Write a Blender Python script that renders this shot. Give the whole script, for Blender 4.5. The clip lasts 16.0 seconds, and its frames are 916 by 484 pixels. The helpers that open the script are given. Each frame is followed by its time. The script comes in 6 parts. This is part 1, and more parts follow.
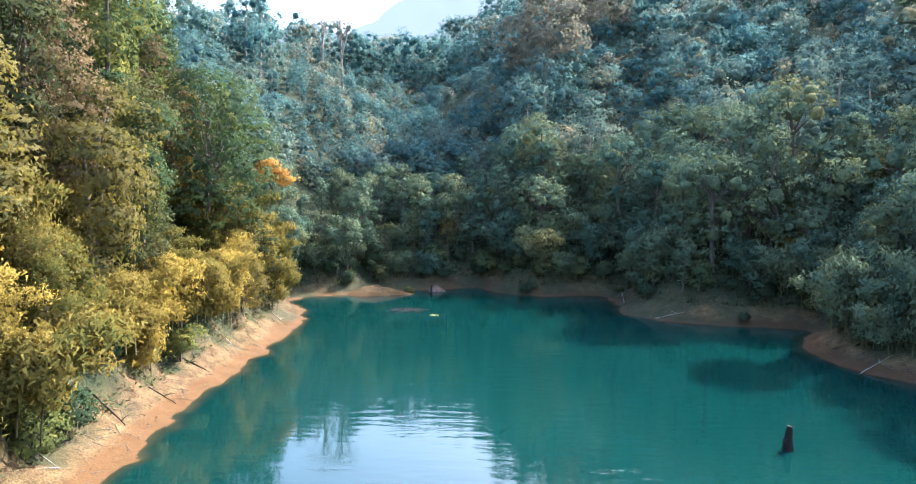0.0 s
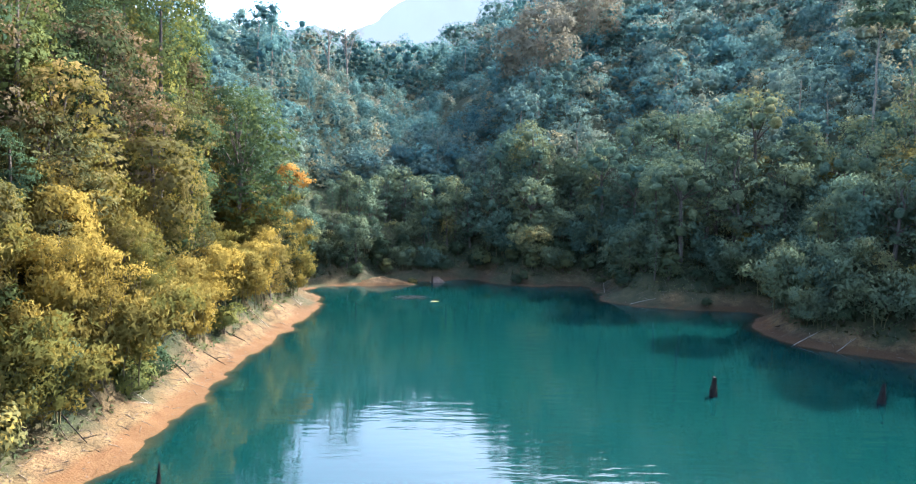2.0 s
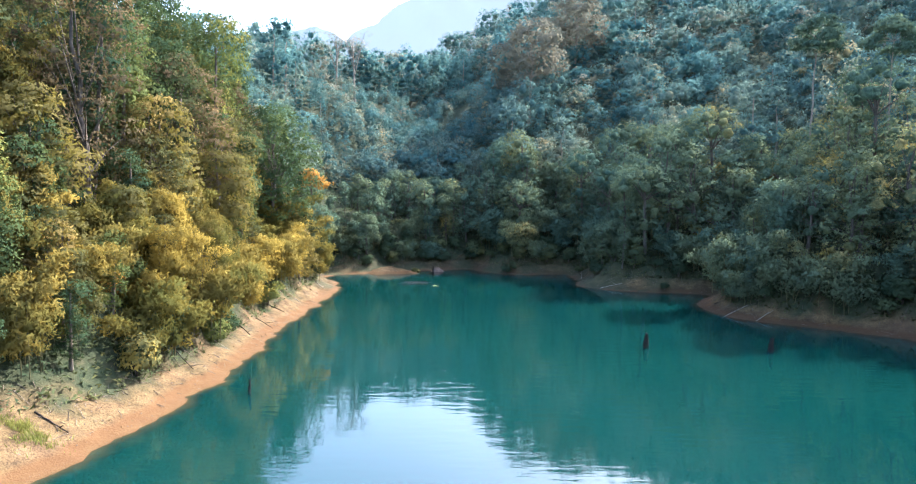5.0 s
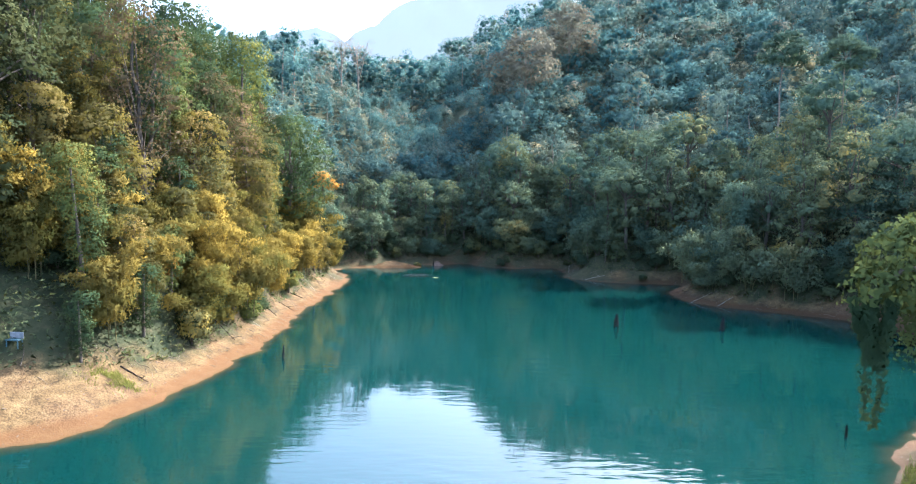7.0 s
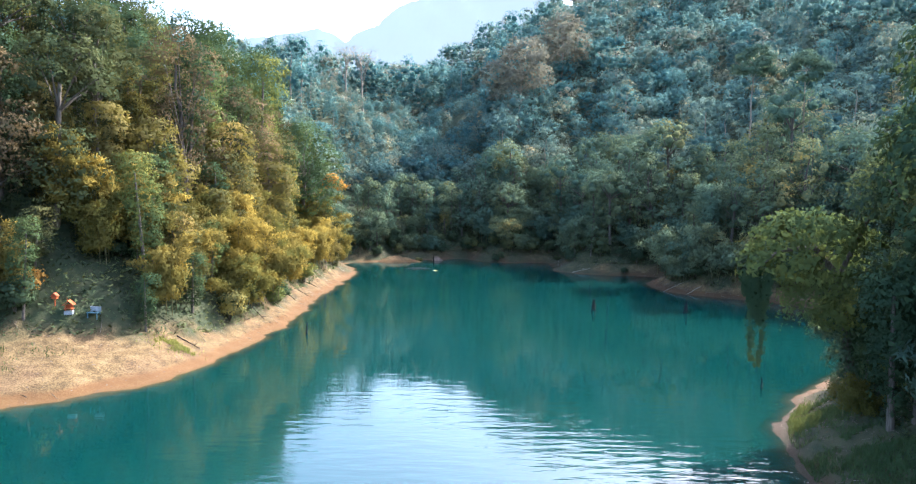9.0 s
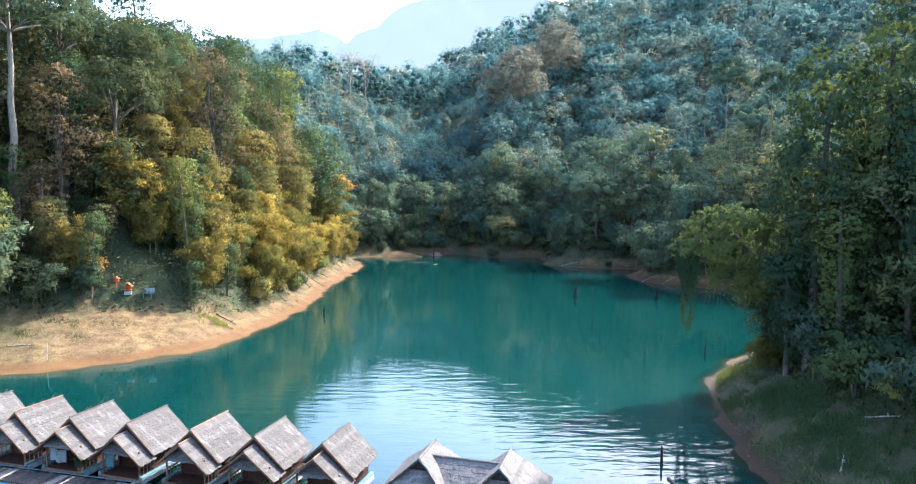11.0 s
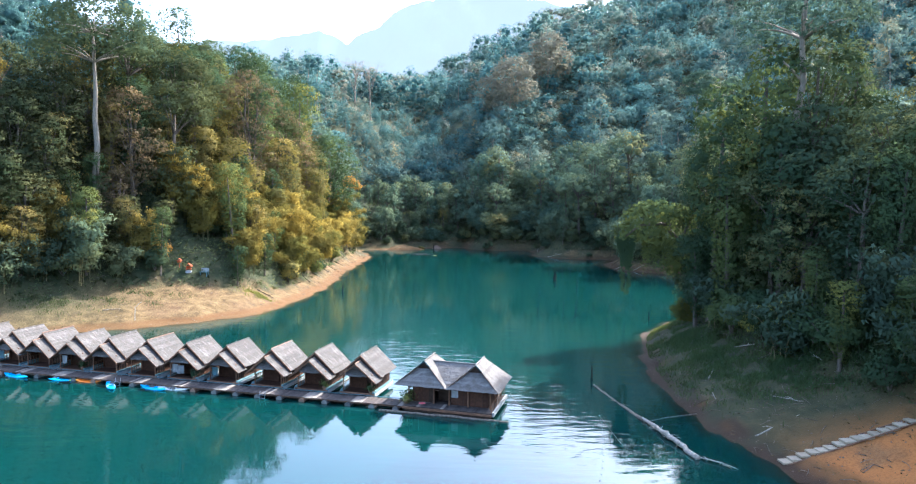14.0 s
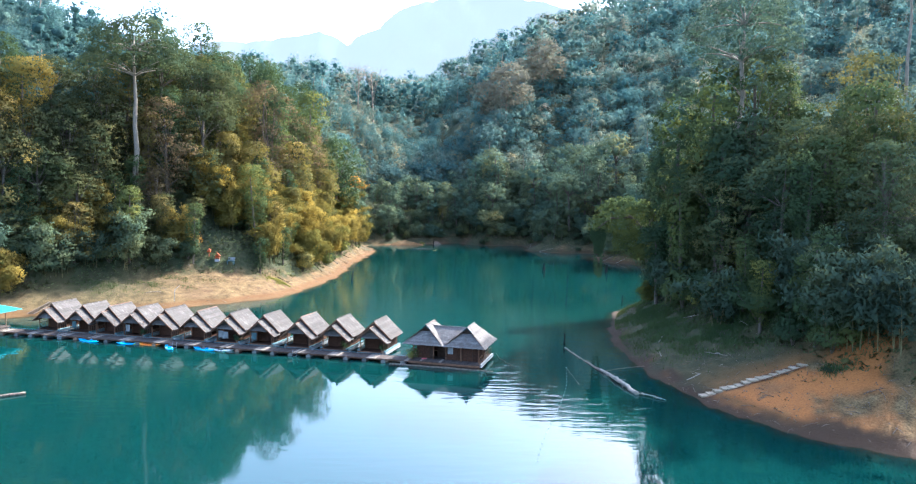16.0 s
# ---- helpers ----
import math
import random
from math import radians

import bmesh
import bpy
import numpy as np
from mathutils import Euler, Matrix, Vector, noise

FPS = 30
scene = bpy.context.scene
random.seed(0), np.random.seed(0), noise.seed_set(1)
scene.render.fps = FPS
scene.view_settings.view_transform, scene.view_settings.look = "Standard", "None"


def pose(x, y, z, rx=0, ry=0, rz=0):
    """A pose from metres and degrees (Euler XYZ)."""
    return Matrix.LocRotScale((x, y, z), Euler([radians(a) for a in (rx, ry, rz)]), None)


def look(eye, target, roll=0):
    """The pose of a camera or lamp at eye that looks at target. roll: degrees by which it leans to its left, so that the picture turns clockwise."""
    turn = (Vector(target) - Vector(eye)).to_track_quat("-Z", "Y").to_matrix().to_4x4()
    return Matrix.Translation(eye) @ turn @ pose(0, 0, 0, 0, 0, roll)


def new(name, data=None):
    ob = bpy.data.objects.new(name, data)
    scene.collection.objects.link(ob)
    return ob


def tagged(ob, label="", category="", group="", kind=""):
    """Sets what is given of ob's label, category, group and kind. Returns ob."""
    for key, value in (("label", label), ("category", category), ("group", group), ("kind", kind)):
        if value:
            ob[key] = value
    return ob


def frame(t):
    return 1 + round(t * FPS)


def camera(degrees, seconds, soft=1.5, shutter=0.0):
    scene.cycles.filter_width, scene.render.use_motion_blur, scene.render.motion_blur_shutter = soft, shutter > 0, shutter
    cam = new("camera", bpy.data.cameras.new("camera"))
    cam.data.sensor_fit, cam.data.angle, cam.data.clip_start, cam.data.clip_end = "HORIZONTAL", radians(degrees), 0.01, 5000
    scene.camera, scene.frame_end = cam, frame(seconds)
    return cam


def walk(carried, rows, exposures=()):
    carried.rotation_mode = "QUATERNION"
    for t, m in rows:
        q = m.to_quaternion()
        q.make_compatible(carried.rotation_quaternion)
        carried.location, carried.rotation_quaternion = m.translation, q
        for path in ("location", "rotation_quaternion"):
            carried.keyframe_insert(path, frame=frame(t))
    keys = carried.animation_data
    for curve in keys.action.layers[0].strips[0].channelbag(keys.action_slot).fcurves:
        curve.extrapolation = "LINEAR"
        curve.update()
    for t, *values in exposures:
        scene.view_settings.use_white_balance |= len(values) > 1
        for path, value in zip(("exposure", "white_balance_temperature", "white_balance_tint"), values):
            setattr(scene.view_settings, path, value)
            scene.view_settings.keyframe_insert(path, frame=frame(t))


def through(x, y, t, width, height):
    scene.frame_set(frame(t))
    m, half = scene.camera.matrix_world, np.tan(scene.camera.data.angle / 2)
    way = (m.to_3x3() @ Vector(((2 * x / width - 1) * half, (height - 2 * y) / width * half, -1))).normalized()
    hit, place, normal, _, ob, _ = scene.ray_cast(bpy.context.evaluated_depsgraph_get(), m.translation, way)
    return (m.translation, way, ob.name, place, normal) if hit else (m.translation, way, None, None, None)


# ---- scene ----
EXPOSURE = 2.62
cam = camera(68.0, 16.0, 1.2)
PITCH, ROLL = -4.39, 0.56
FLIGHT = [  # seconds, x, y, z
    (0, 0.00, 0.00, 17.00),
    (1, 0.16, -6.12, 17.07),
    (2, 0.34, -12.28, 17.15),
    (3, 0.51, -18.47, 17.24),
    (4, 0.70, -24.71, 17.33),
    (5, 0.88, -30.98, 17.41),
    (6, 1.08, -37.29, 17.50),
    (7, 1.28, -43.63, 17.57),
    (8, 1.49, -50.02, 17.63),
    (9, 1.70, -56.44, 17.68),
    (10, 1.92, -62.90, 17.71),
    (11, 2.15, -69.40, 17.72),
    (12, 2.38, -75.93, 17.70),
    (13, 2.62, -82.51, 17.66),
    (14, 2.86, -89.12, 17.58),
    (15, 3.11, -95.77, 17.46),
    (16, 3.37, -102.45, 17.31),
]
walk(cam, [(t, look((x, y, z), (x, y + 10 * math.cos(radians(PITCH)), z + 10 * math.sin(radians(PITCH))), ROLL)) for t, x, y, z in FLIGHT],
     exposures=[(0.0, EXPOSURE, 5560, 16), (16.0, EXPOSURE, 5480, 14)])

# ---- daylight ----
SUN_AZ, SUN_EL = 48.0, 40.0  # degrees clockwise from +y, and above the horizon
world = bpy.data.worlds.new("sky")
scene.world = world
world.use_nodes = True
wn, wl = world.node_tree.nodes, world.node_tree.links
sky = wn.new("ShaderNodeTexSky")
sky.sky_type = "NISHITA"
sky.sun_disc = False
sky.sun_elevation, sky.sun_rotation = radians(SUN_EL), radians(SUN_AZ)
sky.air_density, sky.dust_density, sky.ozone_density = 1.2, 3.5, 0.25
wn["Background"].inputs["Strength"].default_value = 0.15
wl.new(sky.outputs["Color"], wn["Background"].inputs["Color"])
sun_data = bpy.data.lights.new("sun", "SUN")
sun_data.energy, sun_data.angle, sun_data.color = 3.4, radians(0.6), (1.0, 0.89, 0.72)
sun = new("sun", sun_data)
sun_way = Vector((math.sin(radians(SUN_AZ)) * math.cos(radians(SUN_EL)), math.cos(radians(SUN_AZ)) * math.cos(radians(SUN_EL)), math.sin(radians(SUN_EL))))
sun.matrix_world = look(sun_way * 300, (0, 0, 0))


# ---- materials ----
def material(name, rough=0.7, spec=0.3):
    m = bpy.data.materials.new(name)
    m.use_nodes = True
    b = m.node_tree.nodes["Principled BSDF"]
    b.inputs["Roughness"].default_value = rough
    b.inputs["Specular IOR Level"].default_value = spec
    return m, m.node_tree.nodes, m.node_tree.links, b


def node(nodes, kind, **values):
    n = nodes.new(kind)
    for key, value in values.items():
        n.inputs[key.replace("_", " ")].default_value = value
    return n


def noise_of(nodes, links, scale, detail=4.0, where="Object", rough=0.6):
    co = nodes.new("ShaderNodeTexCoord") if where == "Object" else nodes.new("ShaderNodeNewGeometry")
    n = node(nodes, "ShaderNodeTexNoise", Scale=scale, Detail=detail, Roughness=rough)
    links.new(co.outputs["Object" if where == "Object" else "Position"], n.inputs["Vector"])
    return n


def ramp_of(nodes, links, source, stops):
    r = nodes.new("ShaderNodeValToRGB")
    e = r.color_ramp.elements
    while len(e) < len(stops):
        e.new(0.5)
    for k, (at, c) in enumerate(stops):
        e[k].position, e[k].color = at, (*c, 1)
    links.new(source, r.inputs["Fac"])
    return r


def mixed(nodes, links, fac, a, b, blend="MIX"):
    m = nodes.new("ShaderNodeMix")
    m.data_type, m.blend_type = "RGBA", blend
    for value, slot in ((fac, 0), (a, 6), (b, 7)):
        if hasattr(value, "is_linked"):
            links.new(value, m.inputs[slot])
        else:
            m.inputs[slot].default_value = value if slot == 0 else (*value, 1)
    return m.outputs[2]


def bumped(nodes, links, bsdf, height, strength, distance):
    b = node(nodes, "ShaderNodeBump", Strength=strength, Distance=distance)
    links.new(height, b.inputs["Height"])
    links.new(b.outputs["Normal"], bsdf.inputs["Normal"])


def leaf_material(name, stops, through=0.42, yellow=(0.30, 0.26, 0.03), each=0.14, grain=0.0):
    """Leaves: hue by tree, by spray and by leaf, with light that shines through them."""
    m, n, l, b = material(name, 0.7, 0.0)
    info, geo = n.new("ShaderNodeObjectInfo"), n.new("ShaderNodeNewGeometry")
    patch = noise_of(n, l, 0.16, 3, "Position")
    add = n.new("ShaderNodeMath")
    add.operation = "MULTIPLY_ADD"
    add.inputs[1].default_value = each
    l.new(geo.outputs["Random Per Island"], add.inputs[0])
    l.new(patch.outputs["Fac"], add.inputs[2])
    add2 = n.new("ShaderNodeMath")
    add2.operation = "MULTIPLY_ADD"
    add2.inputs[1].default_value = 0.55
    l.new(info.outputs["Random"], add2.inputs[0])
    l.new(add.outputs[0], add2.inputs[2])
    hue = n.new("ShaderNodeAttribute")
    hue.attribute_name = "hue"
    add3 = n.new("ShaderNodeMath")
    l.new(add2.outputs[0], add3.inputs[0])
    l.new(hue.outputs["Fac"], add3.inputs[1])
    half = n.new("ShaderNodeMath")
    half.operation = "MULTIPLY_ADD"
    half.inputs[1].default_value, half.inputs[2].default_value = 1.15, -0.45
    l.new(add3.outputs[0], half.inputs[0])
    c = ramp_of(n, l, half.outputs[0], stops)
    colour = c.outputs["Color"]
    t = n.new("ShaderNodeBsdfTranslucent")
    if grain:
        # single leaves, too small for sprays of their own
        fine = noise_of(n, l, grain, 4, "Position", 0.75)
        shade = ramp_of(n, l, fine.outputs["Fac"], [(0.34, (0.70, 0.72, 0.75)), (0.52, (1.05, 1.05, 1.05)), (0.68, (1.40, 1.36, 1.28))])
        colour = mixed(n, l, 1.0, colour, shade.outputs["Color"], "MULTIPLY")
        bump = node(n, "ShaderNodeBump", Strength=0.6, Distance=0.9 / grain)
        l.new(fine.outputs["Fac"], bump.inputs["Height"])
        l.new(bump.outputs["Normal"], b.inputs["Normal"])
        l.new(bump.outputs["Normal"], t.inputs["Normal"])
    l.new(colour, b.inputs["Base Color"])
    l.new(mixed(n, l, 0.35, colour, yellow), t.inputs["Color"])
    mix = n.new("ShaderNodeMixShader")
    mix.inputs["Fac"].default_value = through
    l.new(b.outputs["BSDF"], mix.inputs[1])
    l.new(t.outputs["BSDF"], mix.inputs[2])
    l.new(mix.outputs[0], n["Material Output"].inputs["Surface"])
    return m


M_LEAF = leaf_material("broad_leaves", [(0.0, (0.026, 0.046, 0.030)), (0.4, (0.050, 0.076, 0.042)), (0.75, (0.094, 0.110, 0.048)), (0.93, (0.155, 0.140, 0.050)), (1.0, (0.30, 0.23, 0.055))], 0.30, yellow=(0.12, 0.13, 0.04))
# Far and ridge leaves: haze over distance is put into their blue tones.
M_LEAF_FAR = leaf_material("hazed_far_leaves", [(0.0, (0.044, 0.094, 0.088)), (0.25, (0.068, 0.126, 0.114)), (0.5, (0.100, 0.158, 0.132)), (0.75, (0.144, 0.186, 0.136)), (0.92, (0.22, 0.21, 0.125)), (1.0, (0.34, 0.28, 0.14))], 0.34, yellow=(0.10, 0.18, 0.18), each=0.04, grain=1.5)
M_LEAF_RIDGE = leaf_material("hazed_ridge_leaves", [(0.0, (0.058, 0.138, 0.136)), (0.25, (0.074, 0.158, 0.150)), (0.5, (0.096, 0.180, 0.162)), (0.75, (0.126, 0.200, 0.164)), (0.92, (0.18, 0.215, 0.15)), (1.0, (0.30, 0.28, 0.20))], 0.55, yellow=(0.08, 0.16, 0.17), each=0.03, grain=0.7)
# Slope leaves are paled to put haze into them; tall trees share them.
M_LEAF_MID = leaf_material("hazed_slope_leaves", [(0.0, (0.052, 0.100, 0.076)), (0.4, (0.092, 0.138, 0.090)), (0.75, (0.142, 0.166, 0.084)), (0.92, (0.24, 0.20, 0.075)), (1.0, (0.38, 0.27, 0.06))], 0.28, yellow=(0.12, 0.15, 0.07), each=0.06, grain=2.2)
M_BAMBOO_LEAF = leaf_material("bamboo_leaves", [(0.0, (0.042, 0.054, 0.018)), (0.3, (0.088, 0.090, 0.024)), (0.6, (0.158, 0.128, 0.034)), (0.85, (0.250, 0.190, 0.040)), (1.0, (0.36, 0.255, 0.050))], 0.36, yellow=(0.30, 0.20, 0.03), each=0.06)
M_BAMBOO_GREEN = leaf_material("green_bamboo_leaves", [(0.0, (0.030, 0.054, 0.043)), (0.5, (0.060, 0.090, 0.055)), (0.85, (0.12, 0.135, 0.065)), (1.0, (0.20, 0.18, 0.075))], 0.3, yellow=(0.16, 0.17, 0.05))
M_LEAF_BANK = leaf_material("bank_leaves", [(0.0, (0.020, 0.032, 0.018)), (0.4, (0.038, 0.052, 0.026)), (0.75, (0.074, 0.080, 0.034)), (0.93, (0.125, 0.108, 0.038)), (1.0, (0.24, 0.18, 0.045))], 0.28, yellow=(0.11, 0.11, 0.03))
M_OLIVE = leaf_material("olive_leaves", [(0.0, (0.032, 0.040, 0.020)), (0.4, (0.070, 0.072, 0.030)), (0.75, (0.135, 0.113, 0.040)), (1.0, (0.24, 0.175, 0.060))], 0.35)
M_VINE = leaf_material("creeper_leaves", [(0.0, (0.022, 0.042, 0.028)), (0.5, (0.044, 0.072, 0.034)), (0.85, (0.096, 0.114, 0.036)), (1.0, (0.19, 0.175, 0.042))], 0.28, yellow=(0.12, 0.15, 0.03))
M_PALE = leaf_material("pale_leaves", [(0.0, (0.105, 0.110, 0.082)), (0.5, (0.185, 0.175, 0.125)), (1.0, (0.30, 0.27, 0.20))], 0.4, yellow=(0.24, 0.22, 0.16), each=0.05)
M_BROWN = leaf_material("withered_leaves", [(0.0, (0.034, 0.034, 0.022)), (0.5, (0.074, 0.062, 0.036)), (1.0, (0.145, 0.108, 0.058))], 0.3, yellow=(0.20, 0.14, 0.05))
M_DRY = leaf_material("dry_leaves", [(0.0, (0.10, 0.08, 0.04)), (0.5, (0.24, 0.14, 0.04)), (1.0, (0.42, 0.23, 0.05))], 0.4, yellow=(0.45, 0.22, 0.03))


def bark_material(name, dark, light):
    m, n, l, b = material(name, 0.85, 0.2)
    co = n.new("ShaderNodeTexCoord")
    mp = node(n, "ShaderNodeMapping", Scale=(5, 5, 0.8))
    l.new(co.outputs["Object"], mp.inputs["Vector"])
    t = node(n, "ShaderNodeTexNoise", Scale=2.0, Detail=6.0)
    l.new(mp.outputs["Vector"], t.inputs["Vector"])
    c = ramp_of(n, l, t.outputs["Fac"], [(0.3, dark), (0.7, light)])
    l.new(c.outputs["Color"], b.inputs["Base Color"])
    bumped(n, l, b, t.outputs["Fac"], 0.6, 0.05)
    return m


M_BARK = bark_material("grey_bark", (0.045, 0.037, 0.030), (0.135, 0.115, 0.092))
M_BARK_PALE = bark_material("pale_bark", (0.13, 0.11, 0.085), (0.27, 0.235, 0.185))
M_CULM = bark_material("bamboo_culm", (0.06, 0.06, 0.028), (0.17, 0.15, 0.065))
M_DRIFT = bark_material("driftwood", (0.035, 0.026, 0.020), (0.20, 0.165, 0.13))
M_DRIFT_PALE = bark_material("bleached_driftwood", (0.10, 0.085, 0.065), (0.40, 0.36, 0.30))
M_STUMP = bark_material("wet_stump", (0.006, 0.005, 0.004), (0.024, 0.018, 0.014))


def ground_material():
    """Red lateritic soil, wetter by the water line, with grass and leaf litter further up. Mud and litter tones also
    paint bank shade.
    """
    m, n, l, b = material("soil", 0.9, 0.15)
    geo = n.new("ShaderNodeNewGeometry")
    big, mid, fine = (noise_of(n, l, s, 6, "Position") for s in (0.13, 0.9, 7.0))
    dry = ramp_of(n, l, mid.outputs["Fac"], [(0.28, (0.060, 0.040, 0.018)), (0.5, (0.132, 0.090, 0.040)), (0.72, (0.216, 0.158, 0.076))])
    red = ramp_of(n, l, big.outputs["Fac"], [(0.46, (0.0, 0.0, 0.0)), (0.74, (0.75, 0.75, 0.75))])
    soil = mixed(n, l, red.outputs["Color"], dry.outputs["Color"], (0.150, 0.088, 0.050))
    speck = ramp_of(n, l, fine.outputs["Fac"], [(0.38, (0.30, 0.29, 0.28)), (0.55, (1.0, 0.98, 0.95)), (0.7, (1.22, 1.20, 1.15))])
    soil = mixed(n, l, 0.5, soil, speck.outputs["Color"], "MULTIPLY")
    ochre = n.new("ShaderNodeAttribute")
    ochre.attribute_name = "ochre"
    soil = mixed(n, l, ochre.outputs["Fac"], soil, (0.34, 0.130, 0.036))
    soil = mixed(n, l, 0.3, soil, speck.outputs["Color"], "MULTIPLY")
    wet_soil = mixed(n, l, 0.80, soil, (0.100, 0.050, 0.018), "MIX")
    sep = n.new("ShaderNodeSeparateXYZ")
    l.new(geo.outputs["Position"], sep.inputs[0])
    rise = n.new("ShaderNodeMath")
    rise.operation = "MULTIPLY_ADD"
    rise.inputs[1].default_value = -0.25
    l.new(mid.outputs["Fac"], rise.inputs[0])
    l.new(sep.outputs["Z"], rise.inputs[2])
    wet = ramp_of(n, l, rise.outputs[0], [(0.24, (1, 1, 1)), (0.50, (0, 0, 0))])
    col = mixed(n, l, wet.outputs["Color"], soil, wet_soil)
    # Mud tone at the edge; it also carries painted shade of the banks.
    mud = n.new("ShaderNodeAttribute")
    mud.attribute_name = "mud"
    col = mixed(n, l, mud.outputs["Fac"], col, (0.030, 0.020, 0.013))
    # Litter and grass tone, also painted where banks and beach lie in shade.
    cover = n.new("ShaderNodeAttribute")
    cover.attribute_name = "litter"
    litter = ramp_of(n, l, mid.outputs["Fac"], [(0.3, (0.018, 0.032, 0.015)), (0.6, (0.040, 0.046, 0.022)), (0.8, (0.080, 0.065, 0.036))])
    col = mixed(n, l, cover.outputs["Fac"], col, litter.outputs["Color"])
    l.new(col, b.inputs["Base Color"])
    bumped(n, l, b, fine.outputs["Fac"], 0.7, 0.12)
    return m


def water_material():
    m, n, l, b = material("lake_water", 0.03, 0.5)
    b.inputs["IOR"].default_value = 1.45
    b.inputs["Specular Tint"].default_value = (0.84, 1.0, 1.0, 1)
    big = noise_of(n, l, 0.03, 3, "Position")
    c = ramp_of(n, l, big.outputs["Fac"], [(0.3, (0.0018, 0.0205, 0.0195)), (0.7, (0.0027, 0.0275, 0.0235))])
    l.new(c.outputs["Color"], b.inputs["Base Color"])
    geo = n.new("ShaderNodeNewGeometry")
    mp = node(n, "ShaderNodeMapping", Scale=(0.35, 1.3, 1))
    mp.inputs["Rotation"].default_value = (0, 0, 0.12)
    l.new(geo.outputs["Position"], mp.inputs["Vector"])
    wave = node(n, "ShaderNodeTexNoise", Scale=0.9, Detail=3.0, Roughness=0.5)
    l.new(mp.outputs["Vector"], wave.inputs["Vector"])
    calm = noise_of(n, l, 0.025, 2, "Position")
    how = ramp_of(n, l, calm.outputs["Fac"], [(0.38, (0.07, 0.07, 0.07)), (0.60, (0.55, 0.55, 0.55))])
    bump = node(n, "ShaderNodeBump", Distance=0.06)
    l.new(how.outputs["Color"], bump.inputs["Strength"])
    l.new(wave.outputs["Fac"], bump.inputs["Height"])
    l.new(bump.outputs["Normal"], b.inputs["Normal"])
    shallow = n.new("ShaderNodeAttribute")
    shallow.attribute_name = "shallow"
    clear = n.new("ShaderNodeBsdfTransparent")
    clear.inputs["Color"].default_value = (0.80, 0.92, 0.86, 1)
    mix = n.new("ShaderNodeMixShader")
    l.new(shallow.outputs["Fac"], mix.inputs["Fac"])
    l.new(b.outputs["BSDF"], mix.inputs[1])
    l.new(clear.outputs["BSDF"], mix.inputs[2])
    l.new(mix.outputs[0], n["Material Output"].inputs["Surface"])
    return m


M_SOIL, M_WATER = ground_material(), water_material()


def plain_material(name, dark, light, scale=3.0, rough=0.7, spec=0.3, bump=0.2, stretch=(1, 1, 1)):
    m, n, l, b = material(name, rough, spec)
    co = n.new("ShaderNodeTexCoord")
    mp = node(n, "ShaderNodeMapping", Scale=stretch)
    l.new(co.outputs["Object"], mp.inputs["Vector"])
    t = node(n, "ShaderNodeTexNoise", Scale=scale, Detail=6.0)
    info = n.new("ShaderNodeObjectInfo")
    away = n.new("ShaderNodeVectorMath")
    away.operation = "MULTIPLY_ADD"
    away.inputs[1].default_value = (37, 53, 71)
    l.new(info.outputs["Random"], away.inputs[0])
    l.new(mp.outputs["Vector"], away.inputs[2])
    l.new(away.outputs[0], t.inputs["Vector"])
    shift = n.new("ShaderNodeMath")
    shift.operation = "MULTIPLY_ADD"
    shift.inputs[1].default_value = 0.3
    l.new(info.outputs["Random"], shift.inputs[0])
    l.new(t.outputs["Fac"], shift.inputs[2])
    c = ramp_of(n, l, shift.outputs[0], [(0.35, dark), (0.95, light)])
    l.new(c.outputs["Color"], b.inputs["Base Color"])
    if bump:
        bumped(n, l, b, t.outputs["Fac"], bump, 0.03)
    return m


